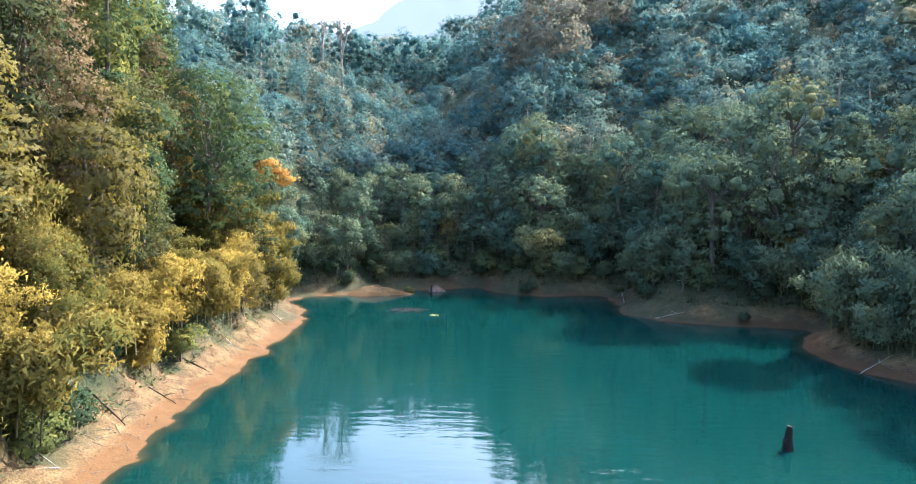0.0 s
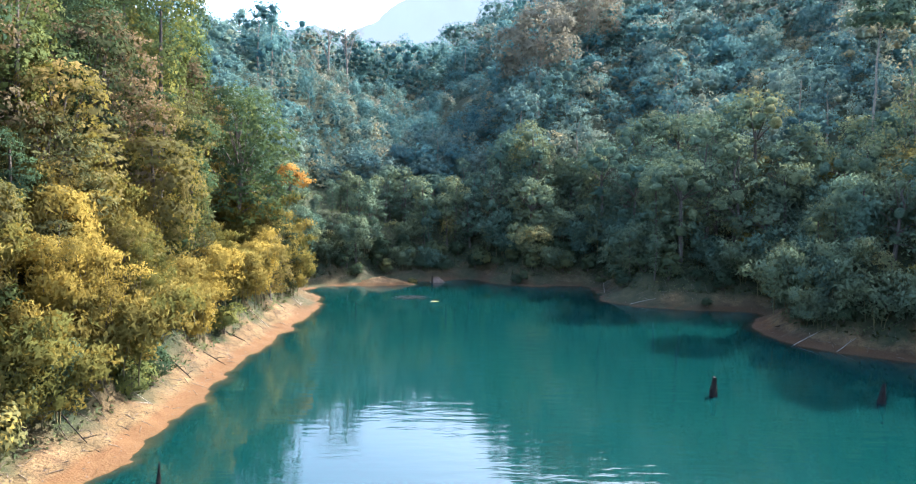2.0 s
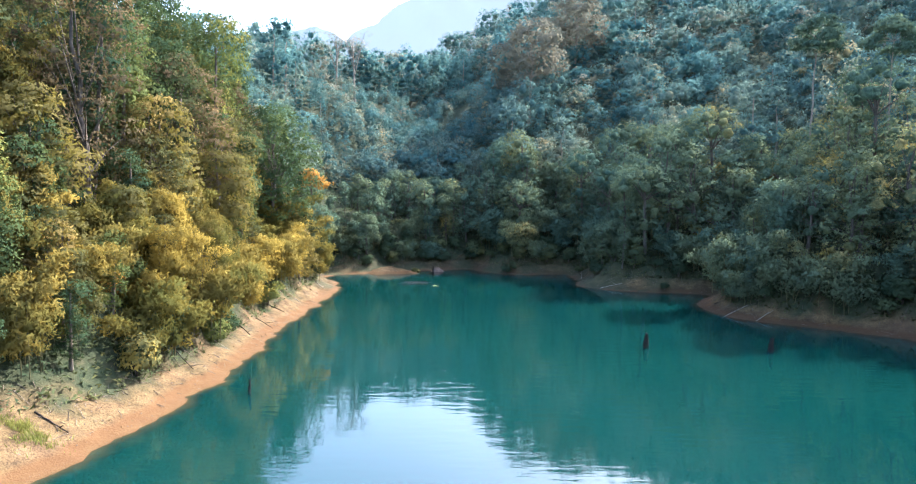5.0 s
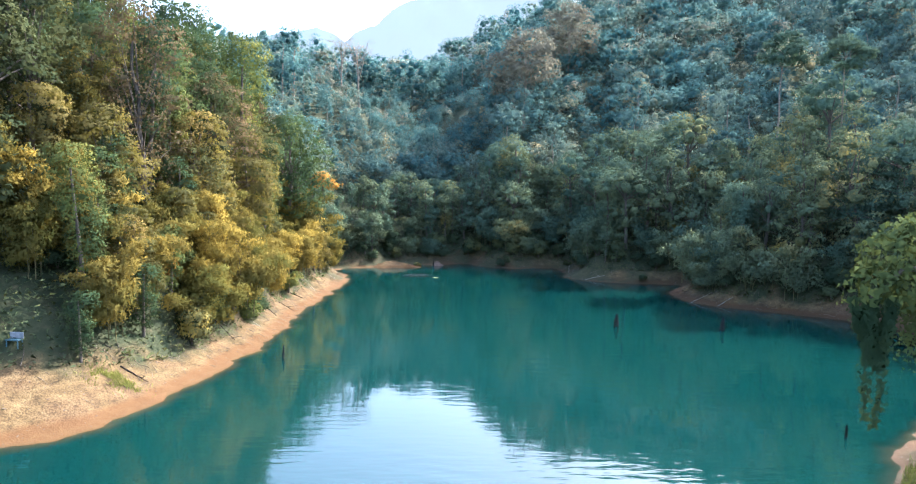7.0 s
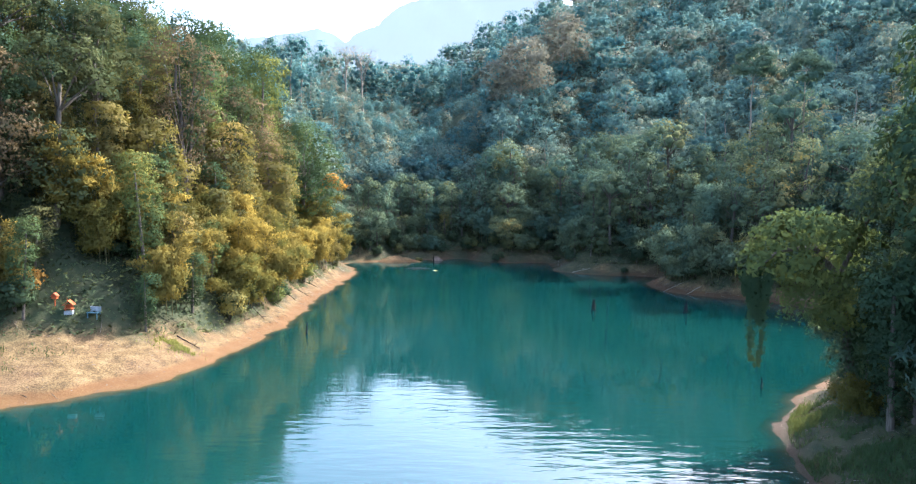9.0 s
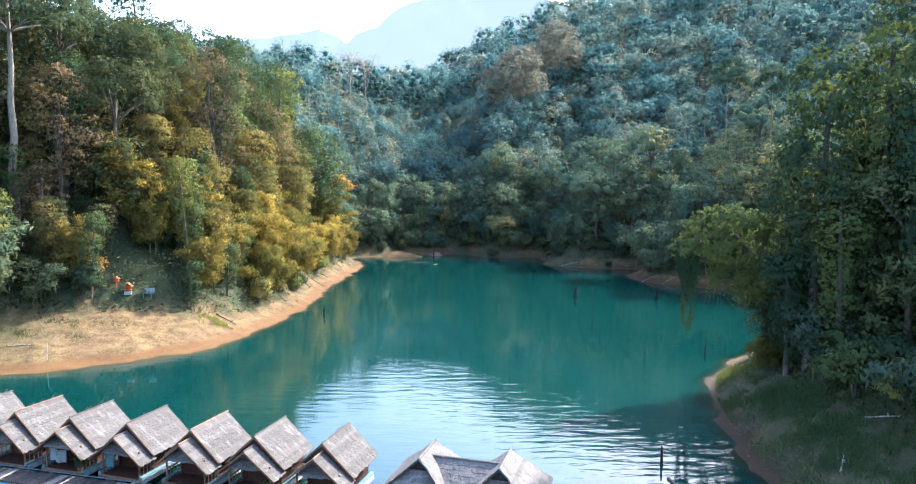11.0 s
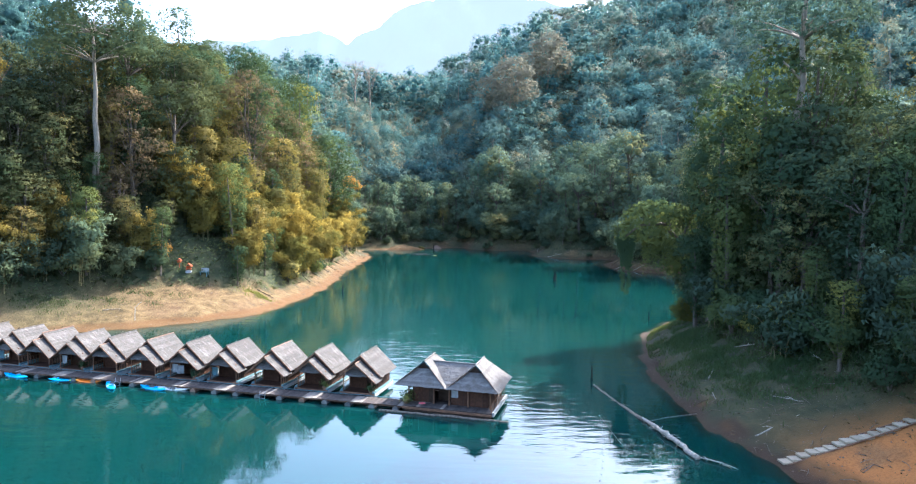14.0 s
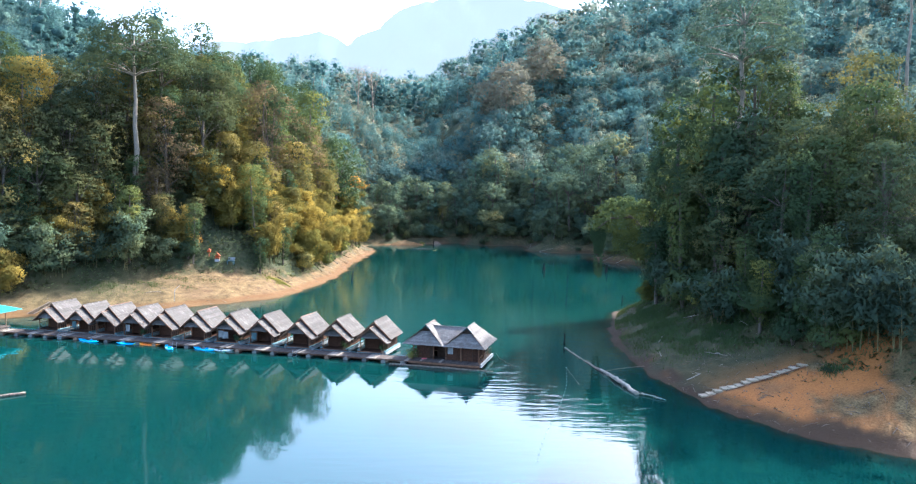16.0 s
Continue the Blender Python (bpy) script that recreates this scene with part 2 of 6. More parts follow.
def thatch_material(name="weathered_thatch", pale_by=1.0):
    """Grey thatch, streaked down the slope, with ragged bleached and dark weathered patches."""
    m, n, l, b = material(name, 0.95, 0.1)
    info, geo = n.new("ShaderNodeObjectInfo"), n.new("ShaderNodeNewGeometry")
    fine = noise_of(n, l, 14.0, 3, "Position", 0.7)
    streak = node(n, "ShaderNodeMapping", Scale=(0.7, 2.6, 0.7))
    l.new(geo.outputs["Position"], streak.inputs["Vector"])
    patch = node(n, "ShaderNodeTexNoise", Scale=1.3, Detail=8.0, Roughness=0.78)
    l.new(streak.outputs["Vector"], patch.inputs["Vector"])
    blot = noise_of(n, l, 2.3, 4, "Position", 0.6)
    add = n.new("ShaderNodeMath")
    add.operation = "MULTIPLY_ADD"
    add.inputs[1].default_value = 0.25
    l.new(info.outputs["Random"], add.inputs[0])
    l.new(fine.outputs["Fac"], add.inputs[2])
    c = ramp_of(n, l, add.outputs[0], [(0.35, (0.040 * pale_by, 0.038 * pale_by, 0.036 * pale_by)), (0.85, (0.124 * pale_by, 0.118 * pale_by, 0.110 * pale_by))])
    brown = ramp_of(n, l, blot.outputs["Fac"], [(0.42, (0, 0, 0)), (0.62, (0.6, 0.6, 0.6))])
    col = mixed(n, l, brown.outputs["Color"], c.outputs["Color"], (0.078, 0.068, 0.059))
    pale = ramp_of(n, l, patch.outputs["Fac"], [(0.54, (0, 0, 0)), (0.66, (0.75, 0.75, 0.75))])
    l.new(mixed(n, l, pale.outputs["Color"], col, (0.205, 0.195, 0.182)), b.inputs["Base Color"])
    bumped(n, l, b, fine.outputs["Fac"], 0.8, 0.03)
    return m


# The lodge's copy is paler, making up sunlight its front slopes miss.
M_THATCH, M_THATCH_LODGE = thatch_material(), thatch_material("lodge_thatch_sun_lift", 1.45)
M_PLANK = plain_material("grey_planks", (0.026, 0.021, 0.019), (0.088, 0.073, 0.064), 4.0, 0.85, 0.2, 0.4)
M_PLANK_NEW = plain_material("pale_planks", (0.13, 0.11, 0.09), (0.27, 0.235, 0.195), 4.0, 0.8, 0.2, 0.3)
M_WALL = plain_material("woven_bamboo_wall", (0.026, 0.012, 0.008), (0.080, 0.037, 0.021), 5.0, 0.8, 0.2, 0.4)
M_TIMBER = plain_material("brown_timber", (0.07, 0.035, 0.02), (0.19, 0.10, 0.055), 4.0, 0.7, 0.3, 0.3)
M_BLUE = plain_material("blue_paint", (0.035, 0.09, 0.11), (0.10, 0.20, 0.23), 4.0, 0.5, 0.4, 0.1)
M_WHITE = plain_material("white_paint", (0.15, 0.17, 0.18), (0.34, 0.355, 0.36), 3.0, 0.6, 0.3, 0.1)
# Painted shade of doorways, gables and inner room; also pontoon and handle colour.
M_DARK = plain_material("inner_shade_and_dark_fittings", (0.02, 0.014, 0.01), (0.06, 0.04, 0.03), 3.0, 0.9, 0.1, 0)
M_FLOAT = plain_material("grey_float", (0.07, 0.07, 0.07), (0.18, 0.175, 0.165), 3.0, 0.6, 0.3, 0.1)
M_KAYAK_BLUE = plain_material("blue_plastic", (0.01, 0.27, 0.62), (0.03, 0.45, 0.80), 1.0, 0.35, 0.5, 0)
M_KAYAK_WHITE = plain_material("white_plastic", (0.70, 0.74, 0.74), (0.85, 0.86, 0.84), 1.0, 0.35, 0.5, 0)
M_KAYAK_ORANGE = plain_material("orange_plastic", (0.75, 0.12, 0.01), (0.85, 0.30, 0.02), 1.0, 0.35, 0.5, 0)
M_KAYAK_GREEN = plain_material("lime_plastic", (0.35, 0.62, 0.04), (0.55, 0.75, 0.06), 1.0, 0.35, 0.5, 0)
M_TEAL = plain_material("teal_sheet", (0.02, 0.42, 0.50), (0.04, 0.55, 0.62), 2.0, 0.45, 0.4, 0.05)
M_STEP = plain_material("pale_step", (0.22, 0.175, 0.115), (0.36, 0.30, 0.21), 3.0, 0.85, 0.2, 0.2)
M_PEBBLE = plain_material("stones", (0.05, 0.036, 0.028), (0.20, 0.16, 0.125), 1.5, 0.9, 0.2, 0)
M_YELLOW_MUD = plain_material("yellow_mud", (0.30, 0.22, 0.05), (0.48, 0.36, 0.10), 1.5, 0.5, 0.4, 0)
M_ROCK = plain_material("brown_rock", (0.06, 0.042, 0.032), (0.16, 0.115, 0.085), 2.0, 0.9, 0.2, 0.5)
M_GRASS_GREEN = leaf_material("green_grass", [(0.0, (0.016, 0.042, 0.022)), (0.5, (0.034, 0.072, 0.034)), (1.0, (0.070, 0.105, 0.045))], 0.3)
M_GRASS = leaf_material("grass_blades", [(0.0, (0.05, 0.08, 0.02)), (0.5, (0.12, 0.15, 0.04)), (1.0, (0.30, 0.28, 0.08))], 0.3)
M_LITTER = leaf_material("dead_leaves", [(0.0, (0.030, 0.021, 0.013)), (0.5, (0.085, 0.060, 0.035)), (0.85, (0.17, 0.12, 0.07)), (1.0, (0.27, 0.20, 0.12))], 0.15)


# ---- land and water ----
SHORE = [  # the water's edge, seen from above, far shore clockwise
    (-420, -500), (-330, -160), (-200, -60), (-120, -24), (-75, -21), (-54, -14.5), (-46, -9.0), (-37.7, -6.4), (-28, 0.5), (-23, 7), (-21.8, 17.5),
    (-19.8, 36), (-20.6, 50), (-20.2, 62), (-19.4, 75), (-20.8, 96), (-27, 101), (-22, 107), (-10, 109.6), (-14, 113), (-4.3, 113.8), (3, 119),
    (6.5, 111.5), (12, 108), (21, 110.5), (24.5, 107.5), (23, 97), (22.6, 92), (28, 87.4), (36.5, 84.5), (45, 84), (38, 76.5), (36.6, 66), (42, 58.5),
    (53, 52), (60, 42), (55, 25), (42, 12), (29.5, 0), (24, -9), (20.6, -28), (21.8, -41), (23.2, -48.5), (27.2, -55), (34, -59.3), (60, -70), (120, -120), (190, -240), (240, -500)]
shore_pts = np.array(SHORE, float)


def smooth_loop(p, rounds=2):
    for _ in range(rounds):
        q = np.roll(p, -1, 0)
        p = np.stack((0.75 * p + 0.25 * q, 0.25 * p + 0.75 * q), 1).reshape(-1, 2)
    return p


loop = smooth_loop(shore_pts)


def shore_distance(x, y):
    """Metres from the water's edge: positive on land, negative in the lake."""
    x, y = np.asarray(x, float), np.asarray(y, float)
    best = np.full(x.shape, 1e9)
    inside = np.zeros(x.shape, bool)
    a, b = loop, np.roll(loop, -1, 0)
    for (ax, ay), (bx, by) in zip(a, b):
        dx, dy = bx - ax, by - ay
        k = np.clip(((x - ax) * dx + (y - ay) * dy) / (dx * dx + dy * dy + 1e-12), 0, 1)
        best = np.minimum(best, (x - ax - k * dx) ** 2 + (y - ay - k * dy) ** 2)
        if dy:
            cross = ((ay > y) != (by > y)) & (x < dx * (y - ay) / dy + ax)
            inside ^= cross
    best = np.sqrt(best)
    return np.where(inside, -best, best)


def value_noise(x, y, scale, seed):
    """Smooth noise between -1 and 1."""
    r = np.random.RandomState(seed).rand(64, 64) * 2 - 1
    u, v = np.asarray(x, float) / scale + 500.3, np.asarray(y, float) / scale + 500.7
    i, j = np.floor(u).astype(int), np.floor(v).astype(int)
    f, g = u - i, v - j
    f, g = f * f * (3 - 2 * f), g * g * (3 - 2 * g)
    i, j, i2, j2 = i % 64, j % 64, (i + 1) % 64, (j + 1) % 64
    return (r[i, j] * (1 - f) + r[i2, j] * f) * (1 - g) + (r[i, j2] * (1 - f) + r[i2, j2] * f) * g


def bump_at(x, y, cx, cy, rx, ry):
    return np.exp(-((x - cx) / rx) ** 2 - ((y - cy) / ry) ** 2)


def smooth_min(a, b, k):
    h = np.clip(0.5 + 0.5 * (b - a) / k, 0, 1)
    return b * (1 - h) + a * h - k * h * (1 - h)


def bank_width(x, y):
    """How wide the bare strip between water and forest is."""
    return 4.2 + 9.0 * bump_at(x, y, -38, 2, 18, 12) + 9.0 * bump_at(x, y, 30, -42, 13, 20) + 2.5 * bump_at(x, y, 30, 84, 14, 8) + 1.5 * bump_at(x, y, 26, -14, 8, 10) + 3 * bump_at(x, y, -75, -8, 25, 14)


def height(x, y, d=None):
    x, y = np.asarray(x, float), np.asarray(y, float)
    d = shore_distance(x, y) if d is None else d
    d = d + 0.6 * value_noise(x, y, 3.1, 3) + 0.42 * value_noise(x, y, 1.2, 4)
    beach = np.clip(bump_at(x, y, -36, 4, 20, 14) + bump_at(x, y, -80, -8, 30, 16), 0, 1)
    cape = np.clip(bump_at(x, y, 28, -42, 14, 20), 0, 1)
    w = bank_width(x, y)
    slope = 0.52 - 0.19 * beach - 0.29 * cape
    lip = 0.10 * np.clip(d, 0, 1.2)
    bank = lip + slope * np.clip(d - 1.2, 0, None)
    bank = np.minimum(bank, slope * w + 0.15 * np.minimum(d - w, 8.0))
    inland = np.clip(d - w, 0, None)
    right = 1 / (1 + np.exp(-(x - 5) / 25))
    steep = np.where(x < 0, 0.95 * np.minimum(inland, 24) + 0.42 * np.clip(inland - 24, 0, None), 0.56 * inland)
    gentle = np.clip(bump_at(x, y, -45, 8, 26, 16), 0, 1)
    hill = np.where(x < 0, steep * (1 - gentle) + 0.62 * inland * gentle, steep)
    behind = np.clip((y - 100) / 12, 0, 1)
    hill = np.where(x < 0, hill * (1 - behind) + 0.52 * inland * behind, hill)
    cap = 60 + 72 * right + 10 * value_noise(x, y, 60, 9)
    axis = -6 - 0.06 * (y - 115)
    side = np.where(x < axis, np.interp(y, (118, 350), (0.60, 0.17)), np.interp(y, (118, 350), (0.60, 0.44)))
    valley = np.where(y > 60, 6 + 0.300 * np.clip(y - 118, 0, 232) - 0.08 * np.clip(y - 352, 0, 900) + side * np.abs(x - axis), 1e3)
    hill = smooth_min(hill, smooth_min(cap, valley, 14), 12)
    hill = np.maximum(hill, 0) + np.clip(inland / 12, 0, 1) * (2.2 * value_noise(x, y, 17, 5) + 0.8 * value_noise(x, y, 6, 6))
    z = np.where(d > 0, bank + hill, np.maximum(0.30 * d, -4.0) - 0.02)
    return z + np.where(d > 1.5, 0.10 * value_noise(x, y, 1.7, 7) + 0.05 * value_noise(x, y, 0.8, 8), 0.02 * value_noise(x, y, 0.9, 8))


def mesh_of(name, verts, faces, mats=(), smooth=False, normals=None):
    """A mesh from arrays of corners and of equal-sided faces. normals: the way in which each corner's surface swells."""
    verts, faces = np.asarray(verts, np.float32), np.asarray(faces, np.int32)
    me = bpy.data.meshes.new(name)
    n, k = faces.shape
    me.vertices.add(len(verts))
    me.vertices.foreach_set("co", verts.ravel())
    me.loops.add(n * k)
    me.loops.foreach_set("vertex_index", faces.ravel())
    me.polygons.add(n)
    me.polygons.foreach_set("loop_start", np.arange(0, n * k, k, dtype=np.int32))
    if smooth or normals is not None:
        me.polygons.foreach_set("use_smooth", np.ones(n, bool))
    me.update(calc_edges=True)
    if normals is not None:
        me.normals_split_custom_set_from_vertices(np.asarray(normals, np.float32))
    for m in mats:
        me.materials.append(m)
    return me


def spaced(*spans):
    out = [np.arange(a, b, s) for a, b, s in spans]
    return np.concatenate(out)


gx = np.concatenate((-np.geomspace(2600, 170, 14), spaced((-160, -64, 4), (-64, 66, 0.75), (66, 170, 4)), np.geomspace(175, 2600, 14)))
gy = np.concatenate((-np.geomspace(2600, 130, 14), spaced((-124, -64, 3), (-64, 124, 0.75), (124, 440, 5)), np.geomspace(450, 2600, 12)))
GX, GY = np.meshgrid(gx, gy, indexing="ij")
GD = shore_distance(GX, GY)
GZ = height(GX, GY, GD)
idx = np.arange(GX.size).reshape(GX.shape)
quads = np.stack((idx[:-1, :-1], idx[1:, :-1], idx[1:, 1:], idx[:-1, 1:]), -1).reshape(-1, 4)
ground_mesh = mesh_of("ground", np.stack((GX, GY, GZ), -1).reshape(-1, 3), quads, [M_SOIL], True)
litter = ground_mesh.attributes.new("litter", "FLOAT", "POINT")
cover = np.clip((GD - bank_width(GX, GY) + 1.2 + 1.3 * value_noise(GX, GY, 2.2, 12) + 0.8 * value_noise(GX, GY, 0.9, 13)) / 2.0, 0, 1)
grass_and_bank_shade = np.clip(2.6 * bump_at(GX, GY, 29, -22, 11, 19) + 2.2 * bump_at(GX, GY, 29, -5, 7, 9) + 1.6 * bump_at(GX, GY, 44, -40, 14, 8), 0, 1) * np.clip((GD - 0.9 + 1.2 * value_noise(GX, GY, 1.6, 14)) / 1.5, 0, 1)
# far banks: litter tone painted in for the shade of overhanging trees
grass_and_bank_shade = np.maximum(grass_and_bank_shade, 0.95 * np.clip((GY - 78) / 8, 0, 1) * np.clip(0.75 + 0.8 * value_noise(GX, GY, 3.4, 18), 0, 1) * (GD > 0.8))
cover = np.maximum(cover, 0.85 * grass_and_bank_shade)
ochre = ground_mesh.attributes.new("ochre", "FLOAT", "POINT")
ochre_at = np.clip(1.9 * bump_at(GX, GY, 35, -50, 12, 5.5) + 0.9 * bump_at(GX, GY, 29, -43, 4.5, 3) + 0.8 * bump_at(GX, GY, 32.5, -37, 2.5, 1.6) + 0.35 * bump_at(GX, GY, 31, 86, 3, 2), 0, 1) * np.clip(0.85 + 1.1 * value_noise(GX, GY, 2.3, 15) + 0.6 * value_noise(GX, GY, 0.9, 16), 0, 1)
ground_mesh.attributes["ochre"].data.foreach_set("value", ochre_at.astype(np.float32).ravel())
cover = cover * (1 - np.clip(1.4 * bump_at(GX, GY, 32, -48.5, 7, 3.5), 0, 1))
# beach end: litter tone painted in for tree shade
cover = np.maximum(cover, 0.85 * np.clip(1.7 * bump_at(GX, GY, -57, 1, 12, 9), 0, 1) * (GD > 0.6))
mud = ground_mesh.attributes.new("mud", "FLOAT", "POINT")
# cape edge: mud, darkened also for the shade there
cape = np.clip(2.2 * bump_at(GX, GY, 24, -30, 14, 30) + 1.6 * bump_at(GX, GY, 33, -57, 12, 8), 0, 1)
# far and right banks: mud tone painted in as shade
cape = np.maximum(cape, 0.62 * np.maximum(np.clip((GY - 82) / 8, 0, 1) * np.clip((GX + 17) / 4, 0, 1), np.clip((GX - 18) / 5, 0, 1) * np.clip((GY - 20) / 8, 0, 1)))
ground_mesh.attributes["mud"].data.foreach_set("value", (0.9 * cape * np.clip((2.9 + 1.1 * value_noise(GX, GY, 2.1, 19) + 0.5 * value_noise(GX, GY, 0.8, 20) - GD) / 0.7, 0, 1)).astype(np.float32).ravel())
ground_mesh.attributes["litter"].data.foreach_set("value", cover.astype(np.float32).ravel())
ground = tagged(new("ground", ground_mesh), "bare red-brown soil banks rising into leaf-littered forest slopes", "ground", kind="structure")

wx = np.concatenate((-np.geomspace(420, 70, 12), np.linspace(-64, 66, 174), np.geomspace(70, 260, 10)))
wy = np.concatenate((np.linspace(-500, -70, 20), np.linspace(-64, 125, 252)))
WX, WY = np.meshgrid(wx, wy, indexing="ij")
wi = np.arange(WX.size).reshape(WX.shape)
water_mesh = mesh_of("water", np.stack((WX, WY, np.zeros_like(WX)), -1).reshape(-1, 3), np.stack((wi[:-1, :-1], wi[1:, :-1], wi[1:, 1:], wi[:-1, 1:]), -1).reshape(-1, 4), [M_WATER], True)
shallow = water_mesh.attributes.new("shallow", "FLOAT", "POINT")
depth = -height(WX, WY)
shallow.data.foreach_set("value", (0.60 * np.clip(1 - depth / 0.45, 0, 1) ** 1.3).astype(np.float32).ravel())
water = tagged(new("water", water_mesh), "calm turquoise lake water with patches of fine ripples", "water", kind="structure")


# ---- far mountain ----
def far_mountain():
    """A limestone massif far behind the valley, its haze painted as a glow."""
    m, n, l, b = material("haze_glow_limestone", 1.0, 0.0)
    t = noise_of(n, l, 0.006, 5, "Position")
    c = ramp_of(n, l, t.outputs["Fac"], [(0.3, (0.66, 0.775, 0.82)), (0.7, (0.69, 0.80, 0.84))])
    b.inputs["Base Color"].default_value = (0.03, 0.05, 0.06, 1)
    # Emission carries the haze and daylight colour; the rock itself is no source.
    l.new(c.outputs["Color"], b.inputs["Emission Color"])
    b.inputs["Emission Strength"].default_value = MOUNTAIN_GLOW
    far = 1900.0
    xs = np.linspace(-830, 830, 200)
    crest_x = [-700, -440, -415, -375, -330, -302, -265, -215, -195, -160, -100, -40, 20, 100, 190, 260, 340, 480, 700]
    crest_z = [390, 425, 432, 440, 425, 408, 440, 455, 480, 512, 532, 548, 556, 552, 536, 520, 500, 470, 430]
    crest_x, crest_z = 1.19 * np.array(crest_x), 1.175 * np.array(crest_z)
    crest = np.interp(xs, crest_x, crest_z) + 3 * value_noise(xs, xs * 0, 14, 21) + 2 * value_noise(xs, xs * 0, 5, 22)
    rows = np.linspace(0, 1, 24)
    X, R = np.meshgrid(xs, rows, indexing="ij")
    Z = R * crest[:, None]
    Y = far + 260 * R + 30 * value_noise(X, Z, 60, 23) - 0.00018 * (X ** 2)
    i = np.arange(X.size).reshape(X.shape)
    q = np.stack((i[:-1, :-1], i[1:, :-1], i[1:, 1:], i[:-1, 1:]), -1).reshape(-1, 4)
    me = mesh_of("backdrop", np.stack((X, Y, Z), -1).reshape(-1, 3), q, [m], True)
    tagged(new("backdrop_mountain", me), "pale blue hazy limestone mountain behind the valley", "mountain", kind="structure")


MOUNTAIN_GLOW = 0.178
far_mountain()

# ---- plants ----
rng = np.random.RandomState(11)


def unit(v):
    return v / (np.linalg.norm(v, axis=-1, keepdims=True) + 1e-9)


def leaves(p, out, size, slim=0.8, droop=0.3, spread=0.5, r=None, swell=None):
    """One pointed leaf spray at each point of p, facing about outwards: corners, faces and normals. swell: the way that the leafy mass faces there."""
    r = rng if r is None else r
    n = len(p)
    normal = unit(out + spread * r.randn(n, 3) * 0.6)
    a = unit(np.cross(normal, r.randn(n, 3)))
    a[:, 2] -= droop
    a = unit(a)
    side = unit(np.cross(a, normal))
    s = (size * (0.6 + 0.8 * r.rand(n)))[:, None]
    v = np.stack((p - a * s * 0.5 - side * s * slim * 0.5, p - a * s * 0.35 + side * s * slim * 0.5, p + a * s * 0.65), 1).reshape(-1, 3)
    swell = unit((unit(out) if swell is None else swell) + 0.25 * normal)
    return v, np.arange(3 * n).reshape(-1, 3), np.repeat(swell, 3, 0)


def tube(path, radii, sides=6):
    """A tapered limb along a path: corners and quad faces."""
    path, radii = np.asarray(path, float), np.asarray(radii, float)
    way = unit(np.gradient(path, axis=0))
    ref = np.where(np.abs(way[:, 2:]) > 0.9, np.array([[1.0, 0, 0]]), np.array([[0, 0, 1.0]]))
    u = unit(np.cross(way, ref))
    w = np.cross(way, u)
    a = np.arange(sides) * 2 * np.pi / sides
    ring = path[:, None] + radii[:, None, None] * (np.cos(a)[None, :, None] * u[:, None] + np.sin(a)[None, :, None] * w[:, None])
    k = len(path)
    i = np.arange(k * sides).reshape(k, sides)
    j = np.roll(i, -1, 1)
    return ring.reshape(-1, 3), np.stack((i[:-1], j[:-1], j[1:], i[1:]), -1).reshape(-1, 4)


def joined(pieces):
    """Several (corners, faces) or (corners, faces, normals) as one."""
    vs, fs, ns, at = [], [], [], 0
    for v, f, *n in pieces:
        vs.append(v)
        fs.append(f + at)
        ns += n
        at += len(v)
    return (np.concatenate(vs), np.concatenate(fs)) + ((np.concatenate(ns),) if ns else ())


def foliage_mesh(name, made, mat):
    return mesh_of(name, made[0], made[1], [mat], True, made[2])


def curve_to(a, b, sag, steps=6):
    a, b = np.asarray(a, float), np.asarray(b, float)
    k = np.linspace(0, 1, steps)[:, None]
    p = a + (b - a) * k
    p[:, 2] += sag * (4 * k * (1 - k))[:, 0]
    return p


GOLD = (1 + 5 ** 0.5) / 2
ICO = unit(np.array([(a, b, 0) for a in (-1, 1) for b in (-GOLD, GOLD)] + [(0, a, b) for a in (-1, 1) for b in (-GOLD, GOLD)] + [(b, 0, a) for a in (-1, 1) for b in (-GOLD, GOLD)]))
ICO_FACES = np.array([(i, j, k) if np.dot(np.cross(ICO[j] - ICO[i], ICO[k] - ICO[i]), ICO[i]) > 0 else (i, k, j)
                      for i in range(12) for j in range(i + 1, 12) for k in range(j + 1, 12)
                      if max(np.linalg.norm(ICO[i] - ICO[j]), np.linalg.norm(ICO[j] - ICO[k]), np.linalg.norm(ICO[i] - ICO[k])) < 1.1])


def leafy_cores(lobes, heart, part_of):
    """The thick of the leaves inside each lobe, an uneven lump that the outer sprays cover."""
    made = []
    for x, y, z, rx, rz in lobes:
        a = rng.rand() * 6.28
        turn = np.array([[math.cos(a), -math.sin(a), 0], [math.sin(a), math.cos(a), 0], [0, 0, 1]])
        d = ICO @ turn.T
        v = np.array([x, y, z]) + d * (part_of * (0.8 + 0.4 * rng.rand(12, 1))) * np.array([rx, rx, rz])
        made.append((v, ICO_FACES, unit(0.7 * d + 0.5 * unit(v - heart))))
    return made


